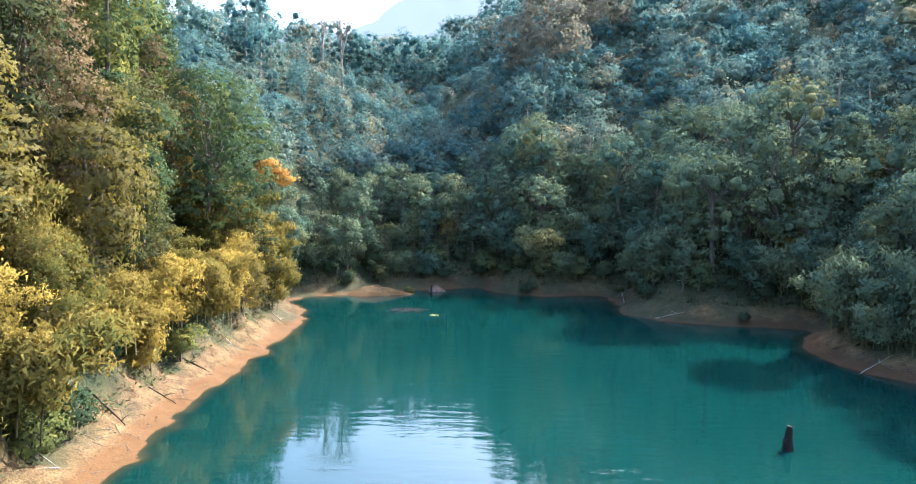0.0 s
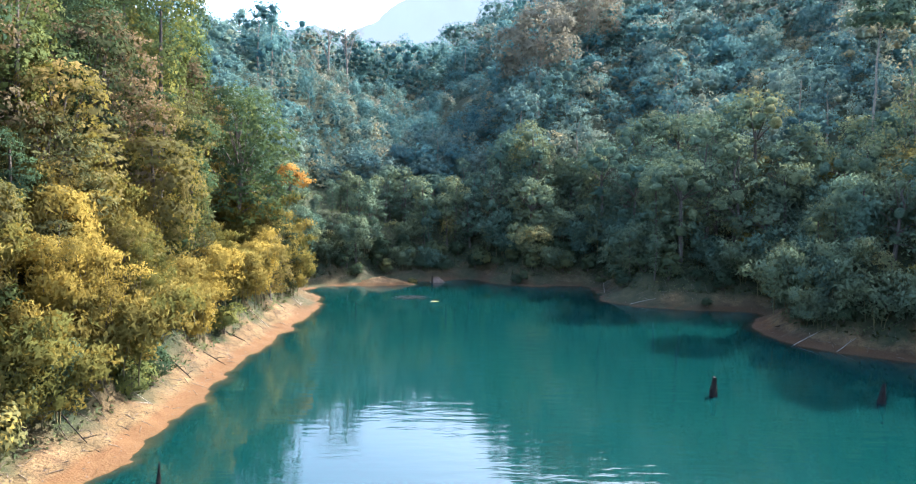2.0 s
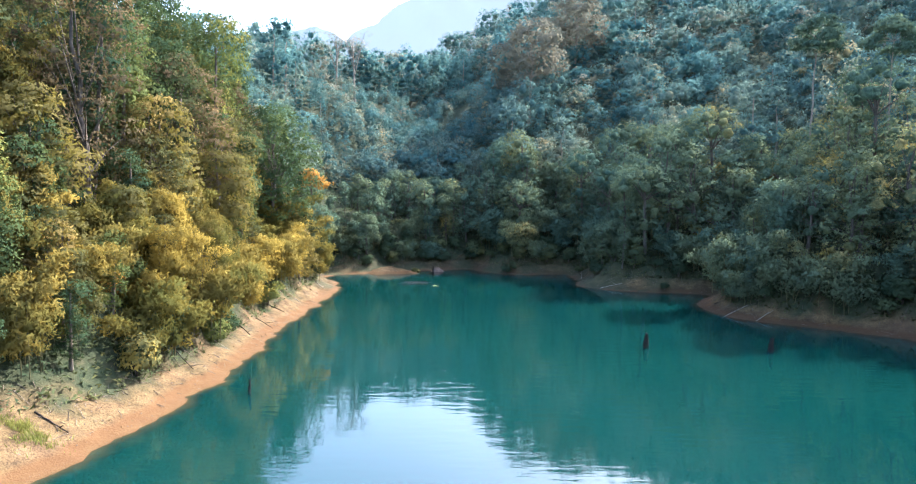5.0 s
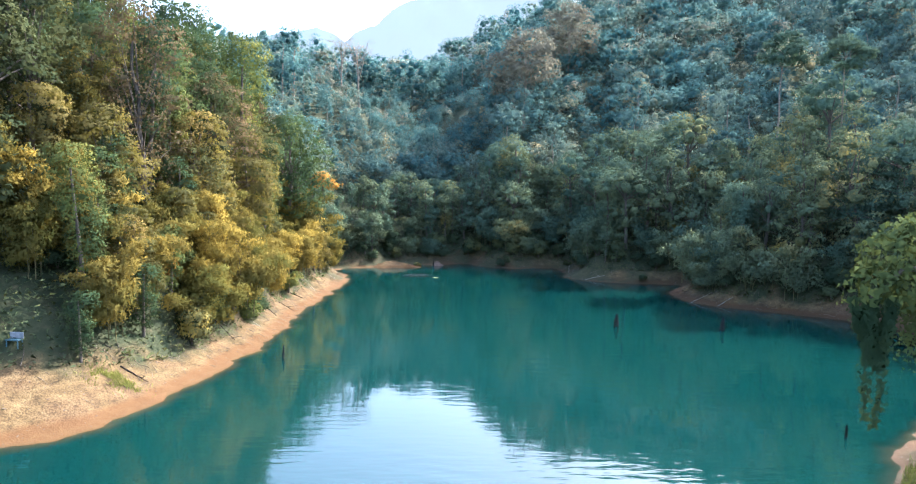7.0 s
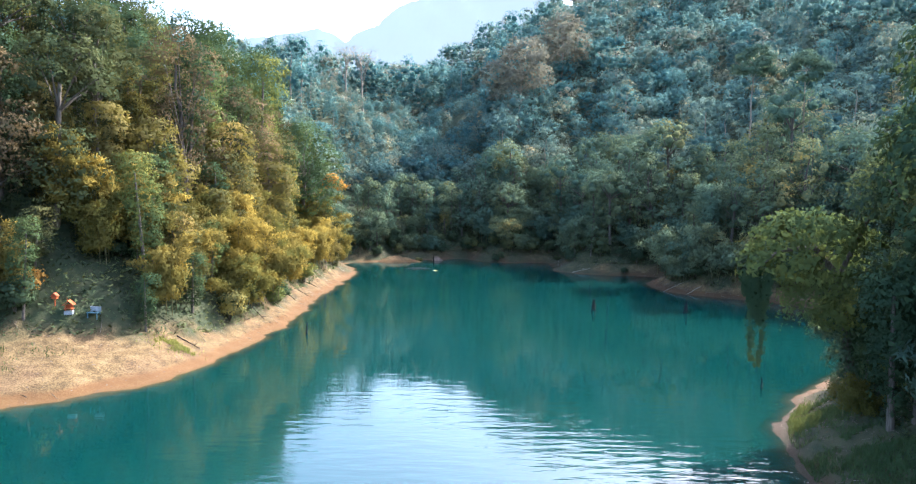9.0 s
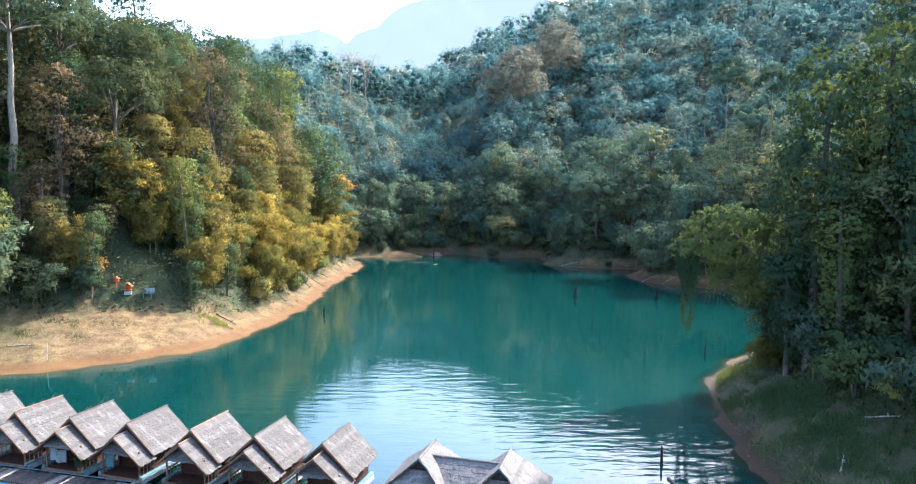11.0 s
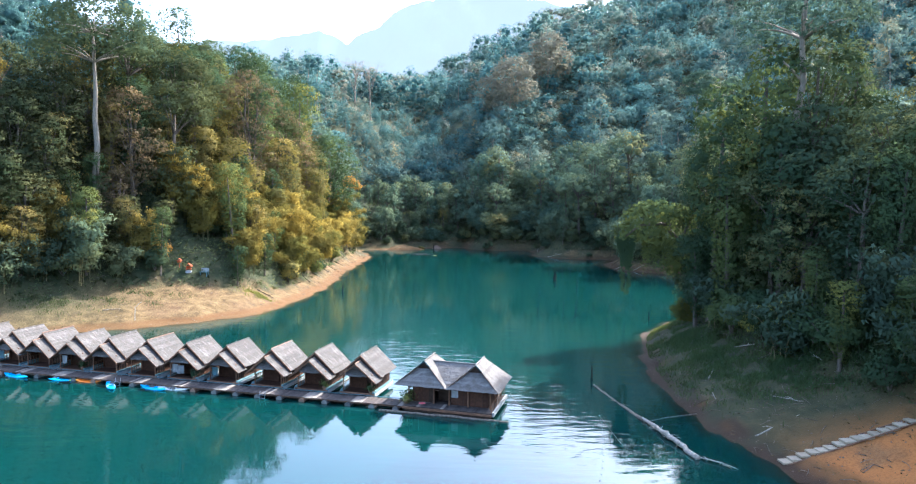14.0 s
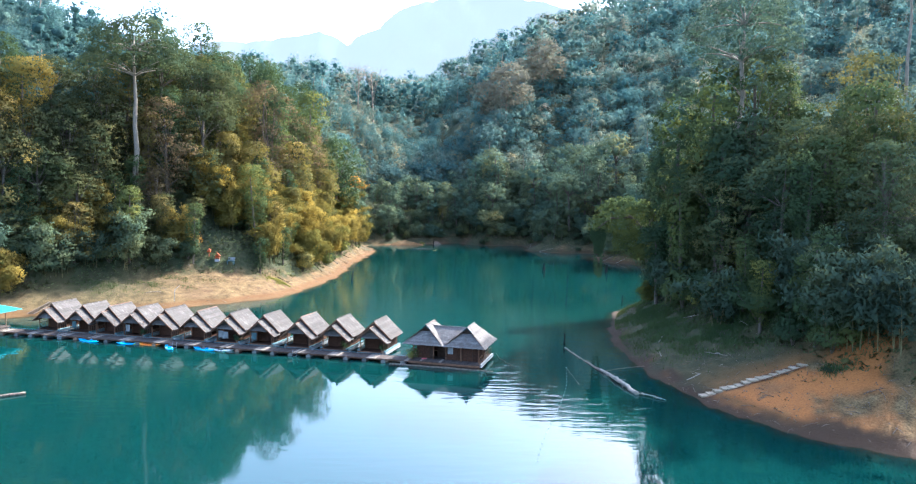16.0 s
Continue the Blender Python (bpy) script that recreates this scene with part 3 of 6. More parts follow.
def lobed_crown(lobes, count, size, droop, spread=0.5, slim=0.8, core=0.0):
    """Leaf sprays over the outside of several leafy lobes (x, y, z, rx, rz), none inside a neighbouring lobe."""
    lobes = np.asarray(lobes, float)
    area = lobes[:, 3] ** 2 + lobes[:, 3] * lobes[:, 4]
    share = np.maximum((2.2 * count * area / area.sum()).astype(int), 8)
    heart = np.average(lobes[:, :3], axis=0, weights=area) - np.array([0, 0, 0.15 * np.ptp(lobes[:, 2])])
    ps, os = [], []
    for i, ((x, y, z, rx, rz), k) in enumerate(zip(lobes, share)):
        d = unit(rng.randn(k, 3))
        d[:, 2] = np.where(d[:, 2] < -0.45, -d[:, 2] * 0.6, d[:, 2])
        d = unit(d)
        f = 1 + 0.13 * np.sin(5 * d[:, :1] + x) * np.sin(4 * d[:, 1:2] + y) + 0.10 * np.sin(7 * d[:, 2:] + z)
        rad = (1 - 0.32 * rng.rand(k, 1) ** 2.2) * f
        p = np.array([x, y, z]) + d * rad * np.array([rx, rx, rz])
        free = np.ones(k, bool)
        for j, (lx, ly, lz, lr, lh) in enumerate(lobes):
            if j != i:
                free &= ((p - (lx, ly, lz)) ** 2 / (lr * lr, lr * lr, lh * lh)).sum(1) > 0.62
        ps.append(p[free])
        os.append(d[free])
    p, o = np.concatenate(ps), np.concatenate(os)
    pick = rng.permutation(len(p))[:count]
    p, o = p[pick], o[pick]
    # the leaves stand in tufts, each tuft facing one way
    twig = rng.permutation(len(p))[rng.randint(0, max(1, len(p) // 7), len(p))]
    loose = rng.rand(len(p)) < (0.3 if count > 700 else 0.6)
    tuft = p[twig] + size * 0.9 * rng.randn(len(p), 3) * np.array([1, 1, 0.5])
    p, o = np.where(loose[:, None], p, tuft), np.where(loose[:, None], o, o[twig])
    swell = unit(0.7 * o + 0.5 * unit(p - heart) + np.array([0, 0, 0.12]))
    sprays = leaves(p, o + np.array([0, 0, 0.25]), size, slim, droop, spread * (0.75 if count < 700 else 1.0), swell=swell)
    return joined([sprays] + leafy_cores(lobes[lobes[:, 3] > 0.9 * lobes[:, 3].mean()], heart, core)) if core else sprays


def tree_shape(tall, wide, lobes_n, count, size, low=0.45, droop=0.25, round_top=0.6, trunk_r=0.22, lean=0.6, core=0.0):
    """Corners and faces of a broad-leaved tree: (trunk), (crown)."""
    top = np.array([lean * rng.randn(), lean * rng.randn(), tall * 0.8])
    spine = curve_to((0, 0, -0.6), top, 0, 8)
    spine[:, :2] += 0.25 * rng.randn(8, 2) * np.linspace(0, 1, 8)[:, None]
    wood = [tube(spine, np.linspace(trunk_r * 1.25, trunk_r * 0.35, 8), 7)]
    lobes = []
    for k in range(lobes_n):
        a, f = 2.4 * k + rng.rand(), (k + 0.5) / lobes_n
        z = tall * (low + (0.9 - low) * f)
        reach = wide * math.sqrt(max(0.04, 1 - (abs(f - 0.35) / (0.65 if f > 0.35 else 0.75)) ** 2)) * (0.55 + 0.3 * rng.rand())
        c = np.array([math.cos(a) * reach + top[0] * f, math.sin(a) * reach + top[1] * f, z])
        rx = wide * (0.24 + 0.20 * rng.rand())
        lobes.append((*c, rx, rx * (round_top + 0.15 + 0.35 * rng.rand())))
        root = spine[min(7, int(7 * min(1.0, max(0.3, low) / 0.8 + 0.35 * f)))]
        wood.append(tube(curve_to(root, c, 0.4, 5), np.linspace(trunk_r * 0.30, 0.02, 5), 4))
    lobes.append((top[0], top[1], tall * 0.88, wide * 0.42, wide * 0.36))
    if low < 0.3:
        lobes += [(0.2 * top[0], 0.2 * top[1], tall * 0.24, wide * 0.50, tall * 0.14), (0.5 * top[0], 0.5 * top[1], tall * 0.5, wide * 0.55, tall * 0.16)]
    return joined(wood), lobed_crown(lobes, count, size, droop, core=core)


def dome_shape(tall, wide, count, size, trunk_r=0.3, core=0.0):
    """A tree with one big rounded crown, billowing in many smaller domes."""
    c = np.array([0.3 * rng.randn(), 0.3 * rng.randn(), tall - 0.72 * wide])
    spine = curve_to((0, 0, -0.6), c, 0, 6)
    wood = [tube(spine, np.linspace(trunk_r, trunk_r * 0.5, 6), 7)]
    lobes = [(*c, wide * 0.62, wide * 0.52)]
    n = 17
    for k in range(n):
        up = 1 - 1.35 * (k + 0.5) / n
        a, flat = 2.4 * k + 0.5 * rng.rand(), math.sqrt(max(0.05, 1 - up * up))
        r = wide * (0.27 + 0.16 * rng.rand())
        at = c + np.array([math.cos(a) * flat, math.sin(a) * flat, 0.78 * up]) * (wide - 0.7 * r) * (0.75 + 0.25 * rng.rand())
        lobes.append((*at, r, r * (0.75 + 0.25 * rng.rand())))
        if k % 3 == 0:
            wood.append(tube(curve_to(spine[4], at, 0.2, 4), np.linspace(trunk_r * 0.4, 0.03, 4), 4))
    for k in range(9):
        a = 2.4 * k
        lobes.append((0.38 * wide * math.cos(a), 0.38 * wide * math.sin(a), tall * (0.08 + 0.055 * k), wide * (0.36 + 0.14 * rng.rand()), tall * 0.12))
    return joined(wood), lobed_crown(lobes, count, size, 0.25, core=core)


def creeper_shape(tall, wide, count, size, core=0.0):
    """A tree that creepers have covered from foot to top: a lumpy leafy column with curtains."""
    wood = [tube(curve_to((0, 0, -0.6), (0.5 * rng.randn(), 0.5 * rng.randn(), tall * 0.9), 0, 6), np.linspace(0.3, 0.1, 6), 6)]
    lobes, z = [], tall * 0.14
    while z < tall * 0.96:
        f = z / tall
        r = wide * (0.30 + 0.55 * f ** 1.3) * (0.75 + 0.4 * rng.rand())
        a = rng.rand() * 6.3
        lobes.append((0.5 * r * math.cos(a), 0.5 * r * math.sin(a), z, r, r * (0.75 + 0.5 * rng.rand())))
        z += r * 0.75
    crown = lobed_crown(lobes, int(count * 0.8), size, 0.6, core=core)
    n = int(count * 0.2)
    a = rng.randint(0, 14, n) * 0.45 + 0.06 * rng.randn(n)
    p = np.stack((wide * 0.62 * np.cos(a), wide * 0.62 * np.sin(a), tall * (0.72 - 0.55 * rng.rand(n) * (0.5 + 0.5 * np.cos(a * 3)))), 1) + 0.12 * rng.randn(n, 3)
    hang = leaves(p, np.stack((np.cos(a), np.sin(a), 0 * a), 1), size, 0.5, 0.9, 0.5)
    return joined(wood), joined([crown, hang])


def bamboo_shape(tall, wide, culms, count, size, arch=1.0):
    """A clump of culms, each a feathery plume of drooping sprays that arches over at its tip: (culms), (leaves)."""
    wood, lobes = [], []
    for k in range(culms):
        a = 2.4 * k + 0.6 * rng.rand()
        h = tall * (0.60 + 0.45 * rng.rand())
        out = wide * arch * (0.25 + 0.75 * rng.rand())
        s = np.linspace(0, 1, 9)
        foot = 0.30 * wide * rng.randn(2)
        path = np.stack((foot[0] + math.cos(a) * out * s ** 2.0, foot[1] + math.sin(a) * out * s ** 2.0, -0.3 + h * (s - 0.30 * arch * s ** 4)), 1)
        wood.append(tube(path, np.linspace(0.055, 0.012, 9), 3))
        for g in np.linspace(0.26, 1.0, 6):
            at = [np.interp(g, s, path[:, j]) for j in range(3)]
            r = wide * (0.21 + 0.15 * rng.rand()) * (1.10 - 0.42 * g)
            turn = 6.28 * rng.rand()
            lobes.append((at[0] + 0.7 * r * math.cos(turn), at[1] + 0.7 * r * math.sin(turn), at[2], r, r * (0.9 + 0.5 * rng.rand())))
    return joined(wood), lobed_crown(lobes, count, size, 0.8, 0.6, 0.42, 0.25)


def shrub_shape(tall, wide, count, size):
    wood = [tube(curve_to((0, 0, -0.2), (0.6 * wide * rng.randn() * 0.4, 0.6 * wide * rng.randn() * 0.4, tall * 0.7), 0.1, 4), np.linspace(0.06, 0.015, 4), 4) for _ in range(4)]
    lobes = []
    for k in range(6):
        a = rng.rand() * 6.28
        r = wide * (0.28 + 0.25 * rng.rand())
        lobes.append((wide * 0.55 * math.cos(a) * rng.rand(), wide * 0.55 * math.sin(a) * rng.rand(), tall * (0.25 + 0.45 * rng.rand()), r, r * 0.8))
    return joined(wood), lobed_crown(lobes, count, size, 0.4)


def bare_shape(tall, wide, count, size):
    """A pale, thinly leaved tree with a flat umbrella of fine branches."""
    spine = curve_to((0, 0, -0.5), (0.4, 0.2, tall * 0.72), 0, 7)
    wood, ps = [tube(spine, np.linspace(0.3, 0.16, 7), 6)], []
    for k in range(11):
        a = 2.4 * k + 0.5 * rng.rand()
        b = spine[rng.randint(3, 7)]
        e = np.array([wide * math.cos(a) * (0.6 + 0.4 * rng.rand()), wide * math.sin(a) * (0.6 + 0.4 * rng.rand()), tall * (0.80 + 0.2 * rng.rand())])
        mid = curve_to(b, e, 0.8, 6)
        wood.append(tube(mid, np.linspace(0.13, 0.03, 6), 4))
        for _ in range(6):
            f = mid[rng.randint(2, 6)]
            t = f + np.array([1.4 * rng.randn(), 1.4 * rng.randn(), 0.9 * rng.rand() + 0.3])
            wood.append(tube(curve_to(f, t, 0.15, 3), [0.035, 0.02, 0.01], 3))
            ps.append(t + 0.45 * rng.randn(max(1, count // 66), 3) * np.array([1, 1, 0.5]))
    p = np.concatenate(ps)
    return joined(wood), leaves(p, np.tile([[0, 0, 1.0]], (len(p), 1)) + 0.4 * rng.randn(len(p), 3), size, 0.6, 0.1)


class Kind:
    """The meshes of one sort of plant, in a few forms."""

    def __init__(self, name, forms, bark, leaf, wood_name, leaf_name, label, category):
        self.name, self.label, self.category, self.names = name, label, category, (wood_name, leaf_name)
        self.forms = [(mesh_of(name + "_" + wood_name, *w, [bark], True), foliage_mesh(name + "_" + leaf_name, c, leaf)) for w, c in forms]

    def place(self, x, y, scale=1.0, z=None, form=None, label="", turn=None, tilt=(0, 0), sz=1.0, sink=0.0):
        z = float(height(np.array([x]), np.array([y]))[0]) if z is None else z
        form = rng.randint(len(self.forms)) if form is None else form
        turn = rng.rand() * 360 if turn is None else turn
        top = new(self.name)
        top.matrix_world = pose(x, y, z - sink, tilt[0], tilt[1], turn) @ Matrix.Diagonal((scale, scale, scale * sz, 1))
        tagged(top, label or self.label, self.category, self.category + " of the lake forest")
        for name, me in zip(self.names, self.forms[form]):
            ob = new(name, me)
            ob.parent = top
            if name in ("culm", "stem"):
                tagged(ob, kind="stuff")
        return top


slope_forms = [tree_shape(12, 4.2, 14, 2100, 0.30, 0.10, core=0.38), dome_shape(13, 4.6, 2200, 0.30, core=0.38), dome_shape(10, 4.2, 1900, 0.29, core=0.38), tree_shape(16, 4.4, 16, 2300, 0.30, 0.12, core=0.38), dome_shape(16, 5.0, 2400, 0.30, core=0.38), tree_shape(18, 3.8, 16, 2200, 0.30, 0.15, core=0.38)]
SLOPE_TREE = Kind("slope_tree", slope_forms, M_BARK, M_LEAF_MID, "trunk", "crown", "broad-leaved tree on the far forest slope, leaves paled for haze", "tree")
CAPE_TREE = Kind("cape_tree", [tree_shape(13, 4.2, 24, 6200, 0.23, 0.08), dome_shape(14, 4.4, 6400, 0.23), tree_shape(17, 4.0, 26, 6600, 0.24, 0.10), dome_shape(11, 3.8, 5200, 0.22)], M_BARK, M_LEAF, "trunk", "crown", "dense dark green broad-leaved tree on the near cape", "tree")
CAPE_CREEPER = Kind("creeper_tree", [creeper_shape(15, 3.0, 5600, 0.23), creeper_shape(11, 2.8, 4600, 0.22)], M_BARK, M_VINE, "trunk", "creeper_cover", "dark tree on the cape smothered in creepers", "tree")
BANK_TREE = Kind("forest_tree", [tree_shape(13, 4.4, 18, 5600, 0.25, 0.10), dome_shape(15, 4.8, 5800, 0.26), tree_shape(17, 4.2, 22, 6000, 0.26, 0.12)],
                 M_BARK, M_LEAF_BANK, "trunk", "crown", "dense dark green broad-leaved tree on the forest slope", "tree")
CREEPER_TREE = Kind("creeper_tree", [creeper_shape(15, 3.0, 4600, 0.24), creeper_shape(18, 3.4, 5200, 0.25), creeper_shape(11, 2.8, 3600, 0.23)], M_BARK, M_VINE, "trunk", "creeper_cover", "tall tree smothered from foot to top in green creepers", "tree")
GOLD_BAMBOO = Kind("bamboo_clump", [bamboo_shape(9.5, 2.9, 9, 6600, 0.30, 0.8), bamboo_shape(8, 3.2, 8, 6200, 0.30, 1.2), bamboo_shape(10.5, 2.6, 8, 6200, 0.30, 0.6), bamboo_shape(7, 3.3, 8, 5800, 0.30, 1.4)],
                   M_CULM, M_BAMBOO_LEAF, "culm", "foliage", "yellow-green sunlit bamboo clump arching over the bank", "bamboo")
GREEN_BAMBOO = Kind("bamboo_thicket", [bamboo_shape(9, 3.2, 7, 3000, 0.42, 1.1), bamboo_shape(11, 3.4, 7, 3200, 0.42), bamboo_shape(7.5, 3.0, 7, 2800, 0.40, 1.3)],
                    M_CULM, M_BAMBOO_GREEN, "culm", "foliage", "dull green drooping bamboo thicket by the water", "bamboo")
SLOPE_BAMBOO = Kind("bamboo_thicket", [bamboo_shape(9, 3.4, 7, 3000, 0.42, 1.3), bamboo_shape(11, 3.6, 7, 3200, 0.42, 1.2), bamboo_shape(7.5, 3.2, 7, 2800, 0.40, 1.5)], M_CULM, M_LEAF_MID, "culm", "foliage", "arching bamboo thicket on the far shore, leaves paled for haze", "bamboo")
SHRUB = Kind("shrub", [shrub_shape(2.6, 2.2, 1050, 0.25), shrub_shape(3.4, 2.4, 1250, 0.26), shrub_shape(1.9, 2.0, 850, 0.22)], M_BARK, M_LEAF, "stem", "foliage", "dark green leafy shrub at the edge of the forest", "shrub")
# Darker creeper leaves stand in for shade at the foot of the wood.
CAPE_SHRUB = Kind("shrub", [shrub_shape(2.8, 2.2, 1900, 0.18), shrub_shape(3.6, 2.3, 2100, 0.19)], M_BARK, M_VINE, "stem", "foliage", "leafy shrub at the foot of the cape wood, darkened for its shade", "shrub")
DRY_SHRUB = Kind("dry_shrub", [shrub_shape(2.2, 1.8, 850, 0.28), shrub_shape(3.2, 2.1, 1000, 0.28)], M_BARK, M_DRY, "stem", "foliage", "dry rust-brown shrub at the forest edge", "shrub")
GOLD_TREE = Kind("golden_tree", [bamboo_shape(15, 4.4, 11, 10500, 0.26, 0.9), creeper_shape(16, 3.6, 9000, 0.22), bamboo_shape(17, 4.0, 10, 10500, 0.26, 0.7)], M_BARK, M_BAMBOO_LEAF, "trunk", "creeper_cover", "tall sunlit tree draped in golden climbing bamboo", "tree")
OLIVE_TREE = Kind("olive_tree", [tree_shape(12, 4.0, 24, 5200, 0.26, 0.10), tree_shape(15, 4.0, 26, 5600, 0.26, 0.12), creeper_shape(13, 3.4, 4800, 0.26)], M_BARK, M_OLIVE, "trunk", "crown", "sunlit tree with olive and brownish leaves", "tree")
SLOPE_CREEPER = Kind("creeper_tree", [creeper_shape(15, 3.2, 2600, 0.30, 0.38), creeper_shape(11, 3.0, 2200, 0.30, 0.38)], M_BARK, M_LEAF_MID, "trunk", "creeper_cover", "tree on the far slope smothered in creepers paled for haze", "tree")
LIANA_TREE = Kind("liana_tree", [tree_shape(23, 5.6, 18, 6500, 0.24, 0.28, 0.7, 0.45, 0.32), tree_shape(17, 4.6, 16, 5200, 0.24, 0.25, 0.7, 0.45, 0.26)], M_BARK, M_BROWN, "trunk", "crown", "half-dry tree with tangled brown lianas and thin leaves", "tree")
BROAD_TREE = Kind("emergent_tree", [tree_shape(36, 9.0, 30, 9500, 0.34, 0.70, 0.15, 0.45, 0.50, 0.3)], M_BARK_PALE, M_LEAF, "trunk", "crown", "very tall tree with a bare pale trunk and wide green crown", "tree")
BARE_TREE = Kind("bare_tree", [bare_shape(17, 6, 900, 0.30), bare_shape(19, 5, 800, 0.28)], M_BARK_PALE, M_PALE, "trunk", "crown", "pale thinly leaved tree with fine grey branches", "tree")
PALE_TREE = Kind("pale_tree", [tree_shape(24, 9.0, 24, 6500, 0.55, 0.40, 0.1, 0.6, 0.35)], M_BARK_PALE, M_PALE, "trunk", "crown", "large tree with a pale cream flowering crown", "tree")
TALL_TREE = Kind("emergent_tree", [tree_shape(34, 5.0, 9, 3600, 0.46, 0.74, 0.2, 0.5, 0.24, 0.3), tree_shape(30, 4.4, 8, 3000, 0.44, 0.74, 0.2, 0.5, 0.2, 0.3), tree_shape(36, 6.6, 26, 7500, 0.26, 0.68, 0.2, 0.4, 0.52, 0.3)], M_BARK_PALE, M_LEAF_MID, "trunk", "crown", "tall emergent tree with a straight pale bare trunk", "tree")


def in_view(x, y, margin=12):
    return np.abs(x - 3) < 0.69 * (y + 104) + margin


def scattered(x0, x1, y0, y1, step, seed, over=0.0):
    r = np.random.RandomState(seed)
    X, Y = np.meshgrid(np.arange(x0, x1, step), np.arange(y0, y1, step), indexing="ij")
    X, Y = X + step * 0.85 * (r.rand(*X.shape) - 0.5), Y + step * 0.85 * (r.rand(*X.shape) - 0.5)
    X, Y = X.ravel(), Y.ravel()
    d = shore_distance(X, Y)
    keep = (d > bank_width(X, Y) - over) & in_view(X, Y)
    return X[keep], Y[keep], d[keep], d[keep] - bank_width(X[keep], Y[keep])


def low_valley(x, y, z):
    """How tall the trees on the valley floor behind the far shore grow."""
    if 100 < y < 250 and -0.26 * y < x < 0.06 * y:
        return max(5.0, 0.285 * y - 17 - z)
    return 1e3


def near_shrine(x, y):
    """The clearing round the spirit houses."""
    return (-39.5 < x < -32.8 and 0 < y < 11.8) or (-44 < x < -31.5 and 11 < y < 16.5)



rng.seed(23)
NEAR = 21.0  # metres behind the bank within which each tree is a thing of its own
# trees of the front slopes
X, Y, D, E = scattered(-90, 85, -75, 150, 4.9, 31)
for x, y, e in zip(X, Y, E):
    if e > (28 if x < -8 and y < 112 else NEAR) or e < (7.0 if x < -8 and 14 < y < 104 else 4.5) or y > 140:
        continue
    k, s = rng.rand(), 0.95 + 0.45 * rng.rand()
    if x > 0 and y < 30:
        s *= 0.88
    if x < 0 and y < 22 and e < 10:
        s *= 0.65
    if -54 < x < -44 and -6 < y < 13:
        s *= 0.6
    if math.hypot(x + 29.5, y - 79) < 6.0 or near_shrine(x, y):
        continue
    if y < 0 and x > 20 and x - 3 > 0.70 * (y + 104):
        continue
    if x > 20 and y < 15 and (x - 3) < 0.53 * (y + 96):
        s = min(s, (31 - float(height(np.array([x]), np.array([y]))[0])) / 16)
        if s < 0.35:
            continue
    left = x < -8 and y < 112
    s = min(s, low_valley(x, y, float(height(np.array([x]), np.array([y]))[0])) / 14)
    if left and y < 46 and x < -0.46 * (y + 3) and e < 20:
        (CREEPER_TREE if k < 0.34 else GOLD_TREE if k < 0.40 else BANK_TREE if k < 0.70 else OLIVE_TREE if k < 0.90 else LIANA_TREE).place(x, y, s)
        continue
    if k < (0.34 if left else 0.22):
        (CAPE_CREEPER if x > 15 and y < 20 else CREEPER_TREE if left else SLOPE_CREEPER).place(x, y, s)
    elif left and k < 0.46 and e < 6:
        GOLD_BAMBOO.place(x, y, s * 1.4)
    elif left and k < 0.54:
        OLIVE_TREE.place(x, y, s)
    elif left and k < 0.61:
        LIANA_TREE.place(x, y, s * 0.8)
    elif left and k < 0.84:
        CREEPER_TREE.place(x, y, s)
    elif x > 15 and y < 20:
        (OLIVE_TREE if k > 0.86 else CAPE_TREE).place(x, y, s)
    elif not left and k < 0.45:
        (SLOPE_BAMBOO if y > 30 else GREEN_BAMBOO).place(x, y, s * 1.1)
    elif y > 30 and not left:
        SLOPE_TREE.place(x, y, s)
    else:
        BANK_TREE.place(x, y, s)
# the leafy front along the banks
rng.seed(29)
X, Y, D, E = scattered(-75, 75, -70, 135, 2.7, 32)
for x, y, e in zip(X, Y, E):
    k, left = rng.rand(), x < -5 and y < 104
    if (y < 0 and x > 20 and x - 3 > 0.70 * (y + 104)) or e > (8.5 if left else 5.0) or (e > 3 and rng.rand() < 0.35) or near_shrine(x, y):
        continue
    if left and y > 10:
        if k < 0.56 or (k > 0.90 and e < 3.5):
            if value_noise(x, y, 9, 61) > -0.5:
                GOLD_BAMBOO.place(x, y, 0.85 + 0.6 * rng.rand())
        elif k < 0.66:
            OLIVE_TREE.place(x, y, 0.5 + 0.25 * rng.rand())
        elif k < 0.72:
            BANK_TREE.place(x, y, 0.5 + 0.25 * rng.rand())
        elif k < 0.82:
            CAPE_SHRUB.place(x, y, 0.8 + 0.6 * rng.rand(), label="leafy shrub at the foot of the bamboo")
        elif k < 0.86:
            DRY_SHRUB.place(x, y, 0.7 + 0.5 * rng.rand())
        elif k < 0.95:
            CREEPER_TREE.place(x, y, 0.5 + 0.35 * rng.rand())
    elif k < 0.34:
        (SLOPE_BAMBOO if y > 30 else GREEN_BAMBOO).place(x, y, 0.75 + 0.55 * rng.rand())
    elif k < 0.74:
        (CAPE_SHRUB if x > 15 and y < 20 else SHRUB).place(x, y, 0.8 + 0.8 * rng.rand())
    elif k < 0.88:
        (CAPE_CREEPER if x > 15 and y < 20 else SLOPE_CREEPER).place(x, y, 0.5 + 0.3 * rng.rand())


# the close growth behind the beach
rng.seed(31)
X, Y, D, E = scattered(-75, -18, -25, 36, 2.9, 37)
